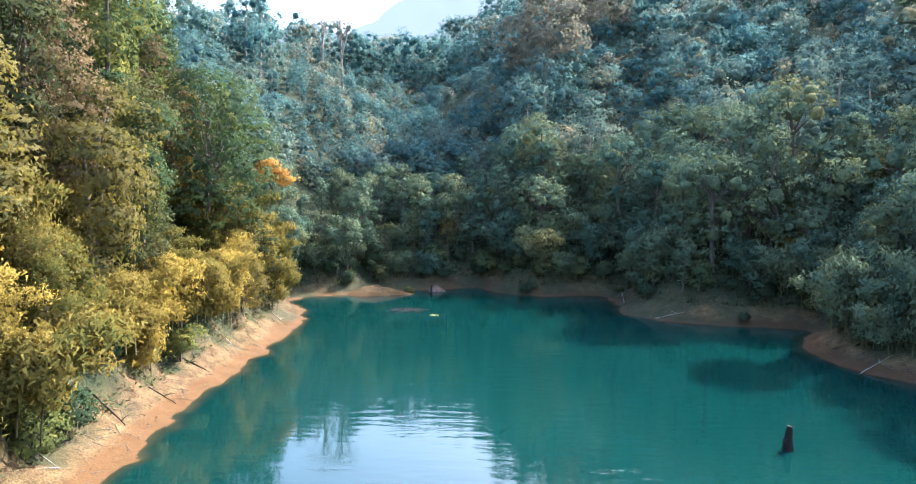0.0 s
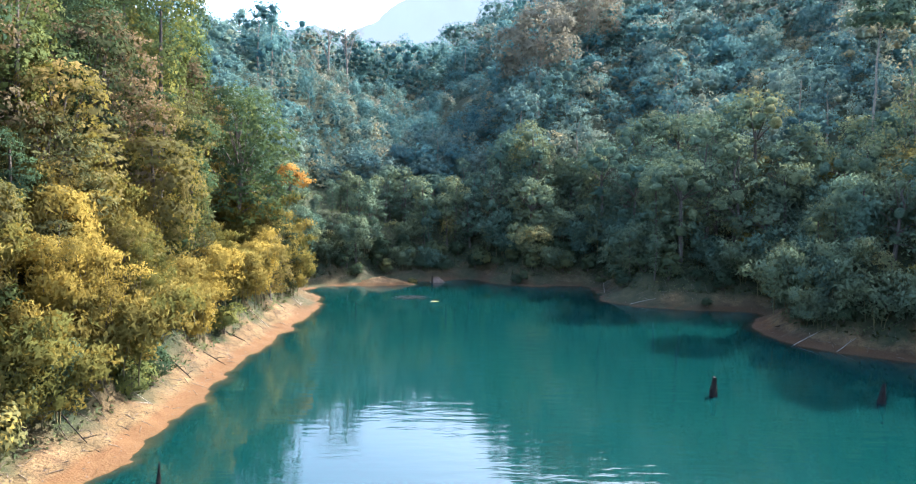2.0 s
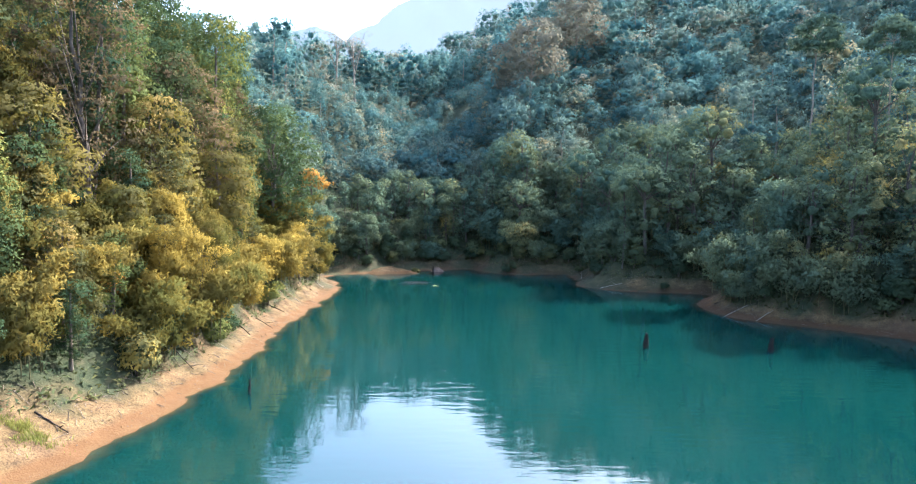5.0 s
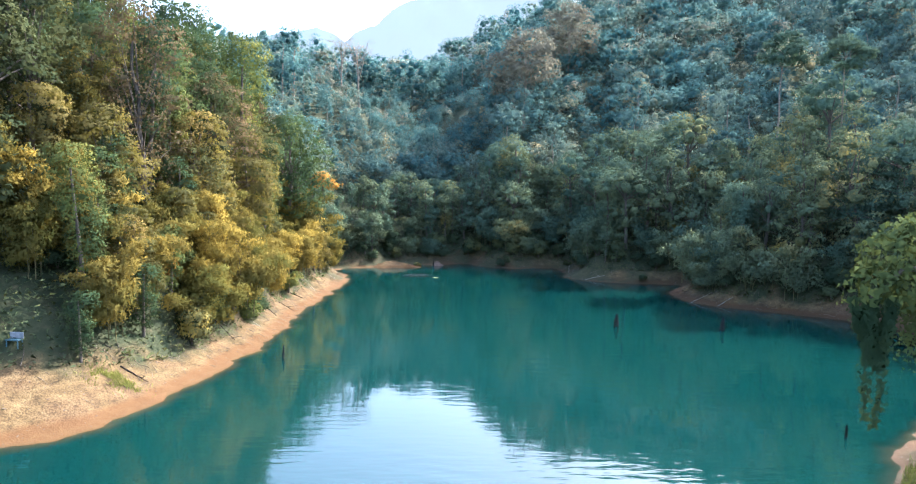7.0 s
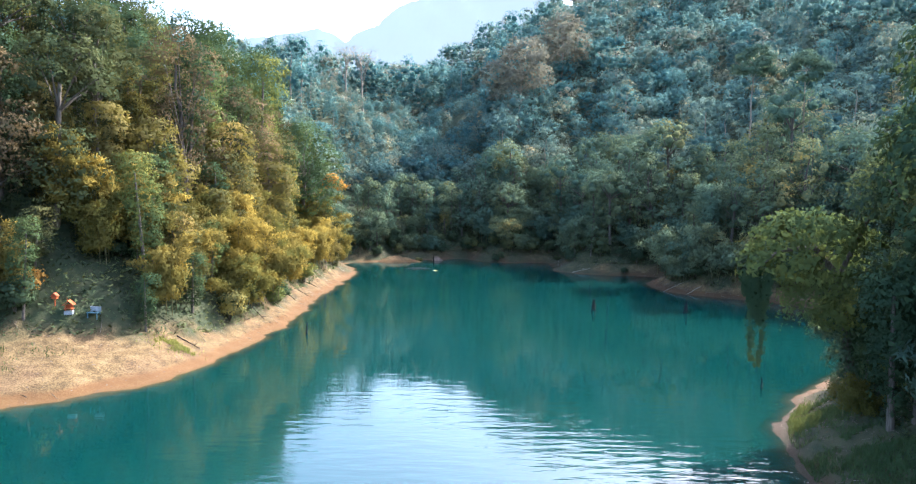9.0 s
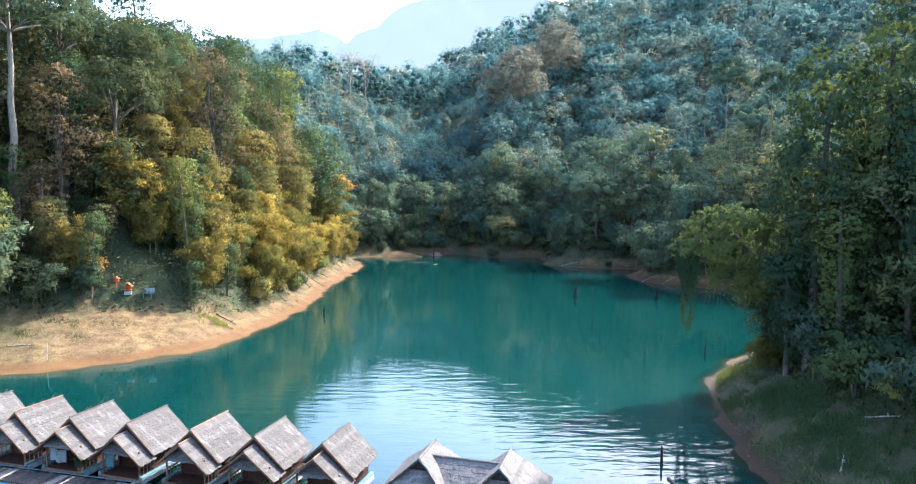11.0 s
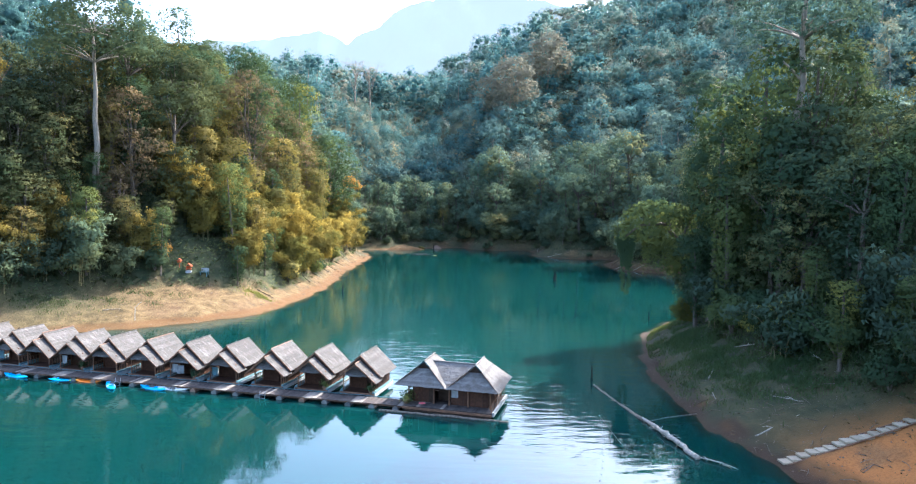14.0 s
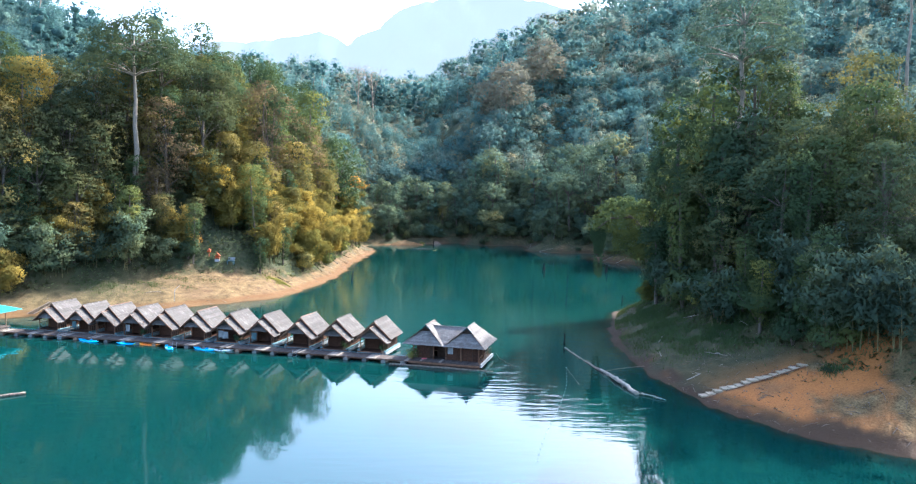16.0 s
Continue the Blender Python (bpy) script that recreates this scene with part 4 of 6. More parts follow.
for x, y, e in zip(X, Y, E):
    if e > 11 or near_shrine(x, y):
        continue
    k = rng.rand()
    if k < 0.26:
        CREEPER_TREE.place(x, y, 0.45 + 0.4 * rng.rand())
    elif k < 0.46:
        OLIVE_TREE.place(x, y, 0.5 + 0.35 * rng.rand())
    elif k < 0.60:
        GOLD_BAMBOO.place(x, y, 0.8 + 0.5 * rng.rand())
    elif k < 0.82:
        SHRUB.place(x, y, 0.8 + 0.7 * rng.rand())
    elif k < 0.88:
        DRY_SHRUB.place(x, y, 0.8 + 0.6 * rng.rand())


# tall dark trees that shade the end of the beach
for x, y, size in ((-51, 4, 0.62), (-54.5, 1.5, 0.8), (-48.5, 6, 0.6), (-59, -1, 1.0), (-45.5, 9, 0.65), (-63, -4, 1.1), (-55.5, 6, 1.0), (-58, 4, 1.2)):
    BANK_TREE.place(x, y, size)


# growth that hangs over the edge of the far and right banks
X, Y, D, E = scattered(-30, 64, -5, 126, 1.9, 33, 2.0)
for x, y, e in zip(X, Y, E):
    if e > 0.6 or e < (-0.3 if x > 18 else -1.2) or (x < -8 and y < 104) or rng.rand() < 0.25:
        continue
    k = rng.rand()
    if k < 0.55:
        SHRUB.place(x, y, 0.6 + 0.5 * rng.rand())
    elif k < 0.8:
        SLOPE_BAMBOO.place(x, y, 0.5 + 0.3 * rng.rand())


# the woods further back, too many to count
def far_woods():
    def sorts(n, size):
        return [dome_shape(13, 4.8, n, size, core=0.40), dome_shape(16, 5.4, int(1.1 * n), size, core=0.40), dome_shape(11, 4.4, int(0.9 * n), size, core=0.40), creeper_shape(15, 3.8, int(0.9 * n), size, 0.40),
                tree_shape(19, 4.2, 18, n, size, 0.30, lean=0.3, core=0.4), dome_shape(14, 6.0, int(1.2 * n), size, core=0.40), tree_shape(14, 4.8, 14, n, size, 0.12, core=0.40)]

    nearer, further = sorts(980, 0.40), sorts(660, 0.52)
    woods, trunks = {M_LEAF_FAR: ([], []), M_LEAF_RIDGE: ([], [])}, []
    for x0, x1, y0, y1, step, seed in ((-190, 190, -70, 190, 7.4, 41), (-260, 300, 190, 480, 9.4, 42)):
        X, Y, D, E = scattered(x0, x1, y0, y1, step, seed)
        keep = ((E > np.where((X < -8) & (Y < 112), 28, NEAR)) | (Y > 140)) & (D < 330)
        X, Y = X[keep], Y[keep]
        Z = height(X, Y)
        # leave out what stands behind a ridge
        seen = np.zeros(len(X), bool)
        for ey in (0.0, -50.0, -100.0):
            free = np.ones(len(X), bool)
            for k in np.linspace(0.15, 0.93, 30):
                px, py, pz = 2 + (X - 2) * k, ey + (Y - ey) * k, 17.5 + (Z + 17 - 17.5) * k
                free &= pz > height(px, py) + np.where(shore_distance(px, py) > 8, 5.0, 0)
            seen |= free
        X, Y = X[seen], Y[seen]
        low = (Y < 250) & (X > -0.27 * Y) & (X < 0.07 * Y)
        for dx, dy in ((3.1, 1.2), (-1.6, 3.0)):
            X, Y = np.concatenate((X, X[:len(low)][low] + dx)), np.concatenate((Y, Y[:len(low)][low] + dy))
        Z = height(X, Y)
        for x, y, z in zip(X, Y, Z):
            k = rng.randint(len(nearer))
            (wv, wf), (cv, cf, cn) = (nearer if step < 8 else further)[k]
            a, s = rng.rand() * 6.28, (0.6 + 0.35 * rng.rand() + 0.5 * rng.rand() ** 3) * (1.08 if step > 8 else 1.0)
            s = min(s, low_valley(x, y, z) / 12)
            m = np.array([[math.cos(a), -math.sin(a), 0], [math.sin(a), math.cos(a), 0], [0, 0, 1]]) * s
            # farther trees take bluer leaves and a paler hue, painting in the haze
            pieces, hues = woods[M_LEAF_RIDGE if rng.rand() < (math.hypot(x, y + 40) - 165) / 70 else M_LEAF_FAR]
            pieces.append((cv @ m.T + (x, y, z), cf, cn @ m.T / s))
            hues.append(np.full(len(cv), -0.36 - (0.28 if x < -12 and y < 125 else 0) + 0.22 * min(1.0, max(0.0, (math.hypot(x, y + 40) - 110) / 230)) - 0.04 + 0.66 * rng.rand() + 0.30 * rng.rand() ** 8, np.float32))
            if k == 4:
                trunks.append((wv[:56] @ m.T + (x, y, z), wf[:49]))
    for mat, name, label in ((M_LEAF_FAR, "far_woods", "forest canopy covering the far slopes, tinted blue-green for haze"), (M_LEAF_RIDGE, "ridge_woods", "forest on the high ridges, tinted pale blue-green for haze")):
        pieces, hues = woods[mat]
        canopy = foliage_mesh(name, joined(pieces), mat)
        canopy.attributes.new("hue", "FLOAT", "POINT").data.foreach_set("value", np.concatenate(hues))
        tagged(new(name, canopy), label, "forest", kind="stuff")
    tv, tf = joined(trunks)
    tagged(new("far_trunks", mesh_of("far_trunks", tv, tf, [M_BARK_PALE], True)), "pale tree trunks standing in the far forest", "trunks", kind="stuff")


far_woods()


def undergrowth():
    r = np.random.RandomState(51)
    x, y = r.uniform(-85, 80, 420000), r.uniform(-75, 140, 420000)
    d = shore_distance(x, y)
    e = d - bank_width(x, y)
    keep = (e > -0.6) & (e < 24) & in_view(x, y) & (r.rand(len(x)) < np.where(e < 5, 1, 0.6))
    x, y = x[keep], y[keep]
    h = r.rand(len(x)) ** 1.6 * (0.5 + 2.4 * np.clip((e[keep] + 0.6) / 4, 0, 1)) * (0.7 + 0.5 * value_noise(x, y, 3, 52))
    p = np.stack((x, y, height(x, y) + h), 1)
    low = leaves(p, np.tile([[0.0, 0, 1.0]], (len(p), 1)), 0.36, 0.6, 0.25, 1.0, r)
    tagged(new("undergrowth", foliage_mesh("undergrowth", low, M_LEAF)), "dark green low undergrowth of leaves on the slopes", "undergrowth", kind="stuff")


undergrowth()

# trees that stand out
PALE_TREE.place(22, 178, 1.3)
PALE_TREE.place(40, 205, 1.2)
BARE_TREE.place(-45, 226, 1.2)
BARE_TREE.place(-36, 212, 1.25)
BROAD_TREE.place(-50.2, 10.8, 0.96)
TALL_TREE.place(37, -20, 1.0, form=2, label="tall tree with a thick pale trunk above the cape wood")
TALL_TREE.place(53.5, -25, 1.1, form=1)
TALL_TREE.place(68, 100, 1.0)
TALL_TREE.place(69.4, 79, 1.0, form=1)
LIANA_TREE.place(-33, 51, 1.0, form=0, label="large half-dry tree with tangled brown lianas")
LIANA_TREE.place(-38, 61, 1.0, form=1)
CREEPER_TREE.place(-38, 84, 1.5, form=1, label="very tall tree wrapped in bright green creepers")


DOME_TREE = Kind("round_tree", [tree_shape(19, 6.8, 34, 7500, 0.36, 0.22, 0.25, 0.7, 0.34)], M_BARK, M_VINE, "trunk", "crown", "large dark green round-crowned tree above the bamboo", "tree")
DOME_TREE.place(-29.5, 79, 1.12)


def vine_tree():
    """A leaning tree over the water, buried in creepers that hang down like a curtain."""
    x0, y0 = 32.0, -5.5
    z0 = float(height(np.array([x0]), np.array([y0]))[0])
    top = new("vine_tree")
    top.matrix_world = pose(x0, y0, z0)
    tagged(top, "leaning tree hung with a long curtain of creepers over the water", "tree")
    at = lambda x, y, z: (x - x0, y - y0, z - z0)
    spine = np.array([at(32, -5.5, z0 - 0.5), at(31.4, -5.7, z0 + 4), at(30, -6.3, 11.5), at(27.5, -7.4, 13.8), at(24.5, -8.4, 13.6), at(22.6, -8.9, 12.2)])
    trunk = new("trunk", mesh_of("vine_trunk", *joined([tube(spine, [0.4, 0.34, 0.28, 0.2, 0.13, 0.07], 7), tube(np.array([spine[2], at(31.5, -6.5, 15), at(32.5, -7, 18)]), [0.2, 0.14, 0.05], 5)]), [M_BARK], True))
    trunk.parent = top
    lobes = [(*at(22.8, -8.8, 12.6), 1.3, 1.5), (*at(24.4, -8.3, 14.2), 1.9, 1.9), (*at(26.6, -7.8, 14.6), 2.1, 2.1), (*at(25.6, -8.0, 12.4), 2.0, 1.9), (*at(28.6, -7.0, 13.6), 2.4, 2.6), (*at(30.6, -6.2, 12.6), 2.8, 3.4), (*at(31.5, -6.5, 8.6), 2.8, 2.6), (*at(28.8, -7.4, 8.4), 1.5, 1.4), (*at(33.5, -7.5, 17), 3.0, 3.0)]
    crown = lobed_crown(lobes, 8200, 0.30, 0.7)
    n = 4200
    g = rng.rand(n) ** 0.8
    wide = 0.85 * (1 - g) ** 0.4 + 0.10
    which = rng.randint(0, 15, n)
    strand = (np.linspace(-1, 1, 15) + 0.1 * rng.randn(15))[which]
    g = g * (0.25 + 0.75 * rng.rand(15) ** 1.3)[which]
    p = np.stack((22.75 - x0 + wide * strand + 0.13 * rng.randn(n), -9.0 - y0 + 0.5 * wide * np.cos(strand * 5) + 0.13 * rng.randn(n), 12.2 - z0 - 8.4 * g * (1 - 0.30 * np.abs(strand) ** 1.5)), 1)
    hang = leaves(p, np.tile([[0.0, -1, 0.2]], (n, 1)), 0.22, 0.6, 1.2, 0.8)
    n = 1800
    p = np.stack((25 + 6 * rng.rand(n) - x0, -8.6 + 1.6 * rng.rand(n) - y0, 12 - z0 - (1.2 + 3.2 * rng.rand(n)) * rng.rand(n)), 1)
    skirt = leaves(p, np.tile([[0.0, -1, 0.3]], (n, 1)), 0.26, 0.6, 0.9, 0.8)
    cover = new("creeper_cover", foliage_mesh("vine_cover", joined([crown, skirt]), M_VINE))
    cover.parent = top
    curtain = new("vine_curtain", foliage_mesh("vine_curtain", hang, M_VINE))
    curtain.parent = top


vine_tree()
# the dark wood on the near cape, leafy down to the ground
X, Y, D, E = scattered(20, 66, -66, 4, 2.3, 36)
for x, y, e in zip(X, Y, E):
    if e < 3.0 and x - 3 < 0.70 * (y + 104):
        k = rng.rand()
        if k < 0.5:
            CAPE_SHRUB.place(x, y, 0.9 + 0.7 * rng.rand())
        elif k < 0.75:
            CAPE_CREEPER.place(x, y, 0.40 + 0.3 * rng.rand())
for x, y, s in ((29.5, -14, 1.0), (33, -11, 1.35), (31, -19, 1.15), (36, -16, 1.5), (34.5, -23, 1.3), (39, -22, 1.5), (37.5, -29, 1.25), (42, -28, 1.45), (41, -35, 1.2), (46, -33, 1.5), (44, -17, 1.6), (38, -8, 1.5), (50, -26, 1.6)):
    (CAPE_CREEPER if rng.rand() < 0.45 else CAPE_TREE).place(x, y, s * 0.88)
# the golden curtain of growth above the left bank
for x, y, size in ((-27.5, 43, 0.85), (-26.5, 34, 0.75)):
    GOLD_TREE.place(x, y, size, form=0)
CAPE_CREEPER.place(30.8, -14.8, 1.62, form=0, label="dark creeper-covered tree towering at the edge of the cape wood")
CAPE_CREEPER.place(34.5, -17.5, 1.7, form=0)
CAPE_TREE.place(38.5, -19, 1.55, form=2)
for x, y, size in ((-34, 66, 1.45), (-37.5, 60, 1.4), (-35, 52, 1.3), (-29, 62, 1.1)):
    CREEPER_TREE.place(x, y, size)
for x, y, size in ((-28, 52, 1.3), (-33, 44, 1.3), (-31, 57, 1.35)):
    OLIVE_TREE.place(x, y, size)
# upright golden plumes behind the shrine
for x, y, size in ((-43, 17.5, 1.15), (-40.5, 18.5, 1.25), (-38, 19.5, 1.2), (-35.6, 21, 1.3), (-33.4, 23, 1.15)):
    GOLD_BAMBOO.place(x, y, size, form=2, label="upright golden bamboo plume behind the shrine")
BANK_TREE.place(-41.5, 12.5, 0.5, form=0, label="small bright green tree beside the shrine")
# sunlit yellow bamboo on the right slope
for x, y, size in ((55, 104, 1.3), (60, 100, 1.2), (52, 101, 1.1), (70, 92, 1.2), (47, 93, 1.0)):
    GOLD_BAMBOO.place(x, y, size, label="sunlit yellow bamboo clump high on the far slope")
# olive leaves put the yellow sunlight on this crown into its colour
OLIVE_TREE.place(37.5, -13, 1.2, form=1, label="tree with sunlit yellow-olive crown on the cape")
GOLD_BAMBOO.place(29.6, -10.5, 0.5, form=1, label="small yellow-leaved bamboo at the tip of the cape")
DRY_SHRUB.place(-27, 98, 1.5, z=16.5, label="small tree with rust-orange leaves above the bank")


# ---- helpers for built things ----
def part(name, bm, mat, parent, label="", smooth=False, where=None):
    """Link a bmesh, or a mesh, as one object under a thing or a part."""
    if isinstance(bm, bmesh.types.BMesh):
        me = bpy.data.meshes.new(name)
        bmesh.ops.recalc_face_normals(bm, faces=bm.faces)
        bm.to_mesh(me)
        bm.free()
        me.materials.append(mat)
        if smooth:
            for p in me.polygons:
                p.use_smooth = True
    else:
        me = bm
    ob = new(name, me)
    ob.parent = parent
    if where is not None:
        ob.matrix_local = where
    return tagged(ob, label)


def thing(name, label, category, where, group="", kind=""):
    ob = new(name)
    ob.matrix_world = where
    return tagged(ob, label, category, group, kind)


def box(x0, x1, y0, y1, z0, z1, bevel=0.012, bm=None):
    """A bevelled box between two corners."""
    bm = bm or bmesh.new()
    vs = [bm.verts.new((x, y, z)) for x in (x0, x1) for y in (y0, y1) for z in (z0, z1)]
    fs = [bm.faces.new([vs[i] for i in f]) for f in ((0, 1, 3, 2), (4, 6, 7, 5), (0, 4, 5, 1), (2, 3, 7, 6), (0, 2, 6, 4), (1, 5, 7, 3))]
    if bevel:
        bmesh.ops.bevel(bm, geom=list({e for f in fs for e in f.edges}), offset=bevel, segments=1, affect="EDGES")
    return bm


def rod(a, b, r0, r1=None, sides=8, bend=0.0, steps=2, bm=None, rough=0.0, seed=1):
    """A round bar from a to b."""
    bm = bm or bmesh.new()
    r1 = r0 if r1 is None else r1
    rr = random.Random(seed)
    a, b = Vector(a), Vector(b)
    way = (b - a).normalized()
    u = way.orthogonal().normalized()
    w = way.cross(u)
    rings = []
    for k in range(steps + 1):
        f = k / steps
        c = a.lerp(b, f) + Vector((0, 0, 1)) * bend * 4 * f * (1 - f)
        c += (u * rr.uniform(-1, 1) + w * rr.uniform(-1, 1)) * rough
        r = r0 + (r1 - r0) * f
        rings.append([bm.verts.new(c + (u * math.cos(i * 2 * math.pi / sides) + w * math.sin(i * 2 * math.pi / sides)) * r * (1 + rough * rr.uniform(-1, 1) * 2)) for i in range(sides)])
    for p, q in zip(rings, rings[1:]):
        for i in range(sides):
            bm.faces.new((p[i], p[(i + 1) % sides], q[(i + 1) % sides], q[i]))
    bm.faces.new(rings[0][::-1])
    bm.faces.new(rings[-1])
    return bm


def plate(corners, thick, bm=None):
    """A flat panel of some thickness, through corners in order."""
    bm = bm or bmesh.new()
    c = [Vector(p) for p in corners]
    n = (c[1] - c[0]).cross(c[2] - c[0]).normalized() * thick
    top = [bm.verts.new(p) for p in c]
    low = [bm.verts.new(p - n) for p in c]
    k = len(c)
    bm.faces.new(top)
    bm.faces.new(low[::-1])
    for i in range(k):
        bm.faces.new((top[i], low[i], low[(i + 1) % k], top[(i + 1) % k]))
    return bm


def thatched(name, parent, a, b, c, d, courses, seed, lift=0.05, ragged=0.05, pitch=0.16, straw=None):
    """A roof slope of overlapping ragged thatch courses on a dark lining: a-b along the top, d-c along the eave."""
    rr = random.Random(seed)
    a, b, c, d = (Vector(p) for p in (a, b, c, d))
    n = (b - a).cross(d - a).normalized()
    if n.z < 0:
        n = -n
    lining = [p - n * 0.04 for p in (a, b, c, d)]
    slope = part(name, plate(lining, 0.02), M_TIMBER, parent)
    down = (d - a).normalized()
    for j in range(courses):
        t0, t1 = j / courses, (j + 1) / courses
        la, lb, ha, hb = a.lerp(d, t1), b.lerp(c, t1), a.lerp(d, t0), b.lerp(c, t0)
        m = max(3, int((la - lb).length / pitch))
        bm = bmesh.new()
        rows = ([], [], [])
        for i in range(m + 1):
            f = i / m
            drop = down * (0.06 + rr.uniform(-ragged, ragged))
            rows[0].append(bm.verts.new(ha.lerp(hb, f) + n * 0.01))
            rows[1].append(bm.verts.new(la.lerp(lb, f) + drop + n * (lift + rr.uniform(-0.015, 0.015))))
            rows[2].append(bm.verts.new(la.lerp(lb, f) + drop - n * 0.03))
        for p, q in ((0, 1), (1, 2), (2, 0)):
            for i in range(m):
                bm.faces.new((rows[p][i], rows[p][i + 1], rows[q][i + 1], rows[q][i]))
        part("thatch_course", bm, straw or M_THATCH, slope, where=Matrix())
    return slope


# ---- row of floating huts ----
def hut(seed, where, label):
    """A small raft hut with a steep two-tier thatched roof and an open porch, front centre at the origin."""
    h = thing("raft_hut", label, "hut", where, "huts along the walkway")
    rr = random.Random(seed)
    zf, zb, ef, eb = 3.00, 3.50, 1.52, 1.78
    y0, y1, y2, y3 = -0.45, 0.85, 0.62, 4.15
    w0, w1 = 1.86, 1.90
    part("deck", box(-1.42, 1.42, 0.0, 4.0, 0.30, 0.45), M_WALL, h)
    for s in (-1, 1):
        side = part("side_beam", box(s * 1.47 - 0.11, s * 1.47 + 0.11, -0.05, 4.2, 0.28, 0.62), M_BLUE, h, "faded blue painted side beam")
        part("skirt_board", box(s * 1.60 - 0.02, s * 1.60 + 0.02, -0.02, 4.15, 0.20, 0.5), M_WHITE, side, "white painted board", where=Matrix())
        part("pontoon", rod((s * 0.95, 0.1, 0.10), (s * 0.95, 4.0, 0.10), 0.27, sides=10), M_FLOAT, h)
        thatched("roof_slope", h, (0, y1, zf), (0, y0, zf), (s * w0, y0, ef), (s * w0, y1, ef), 10, seed * 7 + s, 0.035)
        thatched("roof_slope", h, (0, y3, zb), (0, y2, zb), (s * w1, y2, eb), (s * w1, y3, eb), 13, seed * 9 + s, 0.035)
        part("barge_board", plate([(0, y0 - 0.03, zf + 0.03), (s * (w0 + 0.03), y0 - 0.03, ef), (s * (w0 + 0.03), y0 - 0.03, ef - 0.12), (0, y0 - 0.03, zf - 0.12)], 0.035), M_TIMBER, h)
        part("barge_board", plate([(0, y2 - 0.02, zb + 0.03), (s * (w1 + 0.03), y2 - 0.02, eb), (s * (w1 + 0.03), y2 - 0.02, eb - 0.13), (0, y2 - 0.02, zb - 0.13)], 0.035), M_TIMBER, h)
        part("side_wall", box(s * 1.30 - 0.03, s * 1.30 + 0.03, 1.35, 3.9, 0.45, 2.15), M_WALL, h)
        for y in (0.08, 1.32, 3.9):
            part("post", rod((s * 1.30, y, 0.40), (s * 1.30, y, 2.10), 0.055), M_TIMBER, h)
        rail = part("railing", box(s * 1.32 - 0.025, s * 1.32 + 0.025, 0.1, 1.3, 1.18, 1.24, 0.005), M_TIMBER, h)
        for y in (0.4, 0.7, 1.0):
            part("baluster", box(s * 1.32 - 0.018, s * 1.32 + 0.018, y - 0.018, y + 0.018, 0.45, 1.18, 0), M_TIMBER, rail, where=Matrix())
    part("ridge_cap", rod((0, y0 - 0.04, zf + 0.05), (0, y2, zf + 0.05), 0.045, sides=7), M_RUST if seed % 2 else M_THATCH, h)
    part("ridge_cap", rod((0, y2 - 0.03, zb + 0.05), (0, y3 + 0.05, zb + 0.05), 0.045, sides=7), M_RUST if seed % 3 == 0 else M_THATCH, h)
    part("gable_panel", plate([(-0.86, 0.05, 2.28), (0.86, 0.05, 2.28), (0, 0.05, 2.98)], 0.03), M_THATCH, h)
    thatched("gable_awning", h, (-0.84, 0.0, 2.36), (0.84, 0.0, 2.36), (0.98, -0.36, 1.98), (-0.98, -0.36, 1.98), 3, seed + 50)
    part("back_gable", plate([(-1.7, 4.0, 1.8), (1.7, 4.0, 1.8), (0, 4.0, 3.45)], 0.03), M_WALL, h)
    # dark panel: shade under the upper roof put into its colour
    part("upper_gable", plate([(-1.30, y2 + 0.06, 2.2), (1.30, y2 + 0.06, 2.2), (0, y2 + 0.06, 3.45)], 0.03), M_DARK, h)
    part("back_wall", box(-1.3, 1.3, 3.86, 3.92, 0.45, 2.1), M_WALL, h)
    part("front_wall", box(-1.3, 0.25, 1.37, 1.43, 0.45, 2.1), M_WALL, h)
    # dark sheet across the opening paints the hut's inner shade
    door = part("doorway_curtain", box(0.3, 1.1, 1.45, 1.48, 0.47, 1.95, 0), M_DARK, h, "dark sheet for the shade inside the doorway")
    part("front_beam", box(-1.55, 1.55, -0.12, 0.0, 0.32, 0.48), M_TIMBER, h)
    for k in range(rr.randint(1, 3)):
        y = y2 + rr.uniform(0.6, 3.2)
        part("ridge_peg", rod((-0.12, y, zb + 0.02), (0.14, y, zb + 0.30), 0.022, sides=5), M_DRIFT, h)
    return h


M_RUST = plain_material("rusty_ridge", (0.13, 0.075, 0.050), (0.24, 0.155, 0.11), 3.0, 0.8, 0.2, 0.2)
ROW = -16.0
HUT_X = (-5.5, -9.58, -13.6, -17.85, -21.8, -25.8, -29.8, -33.35, -37.0, -40.4, -44.6)
HUTS = [(x, -33.0 - 0.235 * (x + 5.5)) for x in HUT_X]
for k in range(11):
    hut(k + 1, pose(*HUTS[k], 0, 0, 0, ROW + 0.8 * math.sin(k * 2.1)), "grey thatched raft hut with a two-tier roof and open porch")


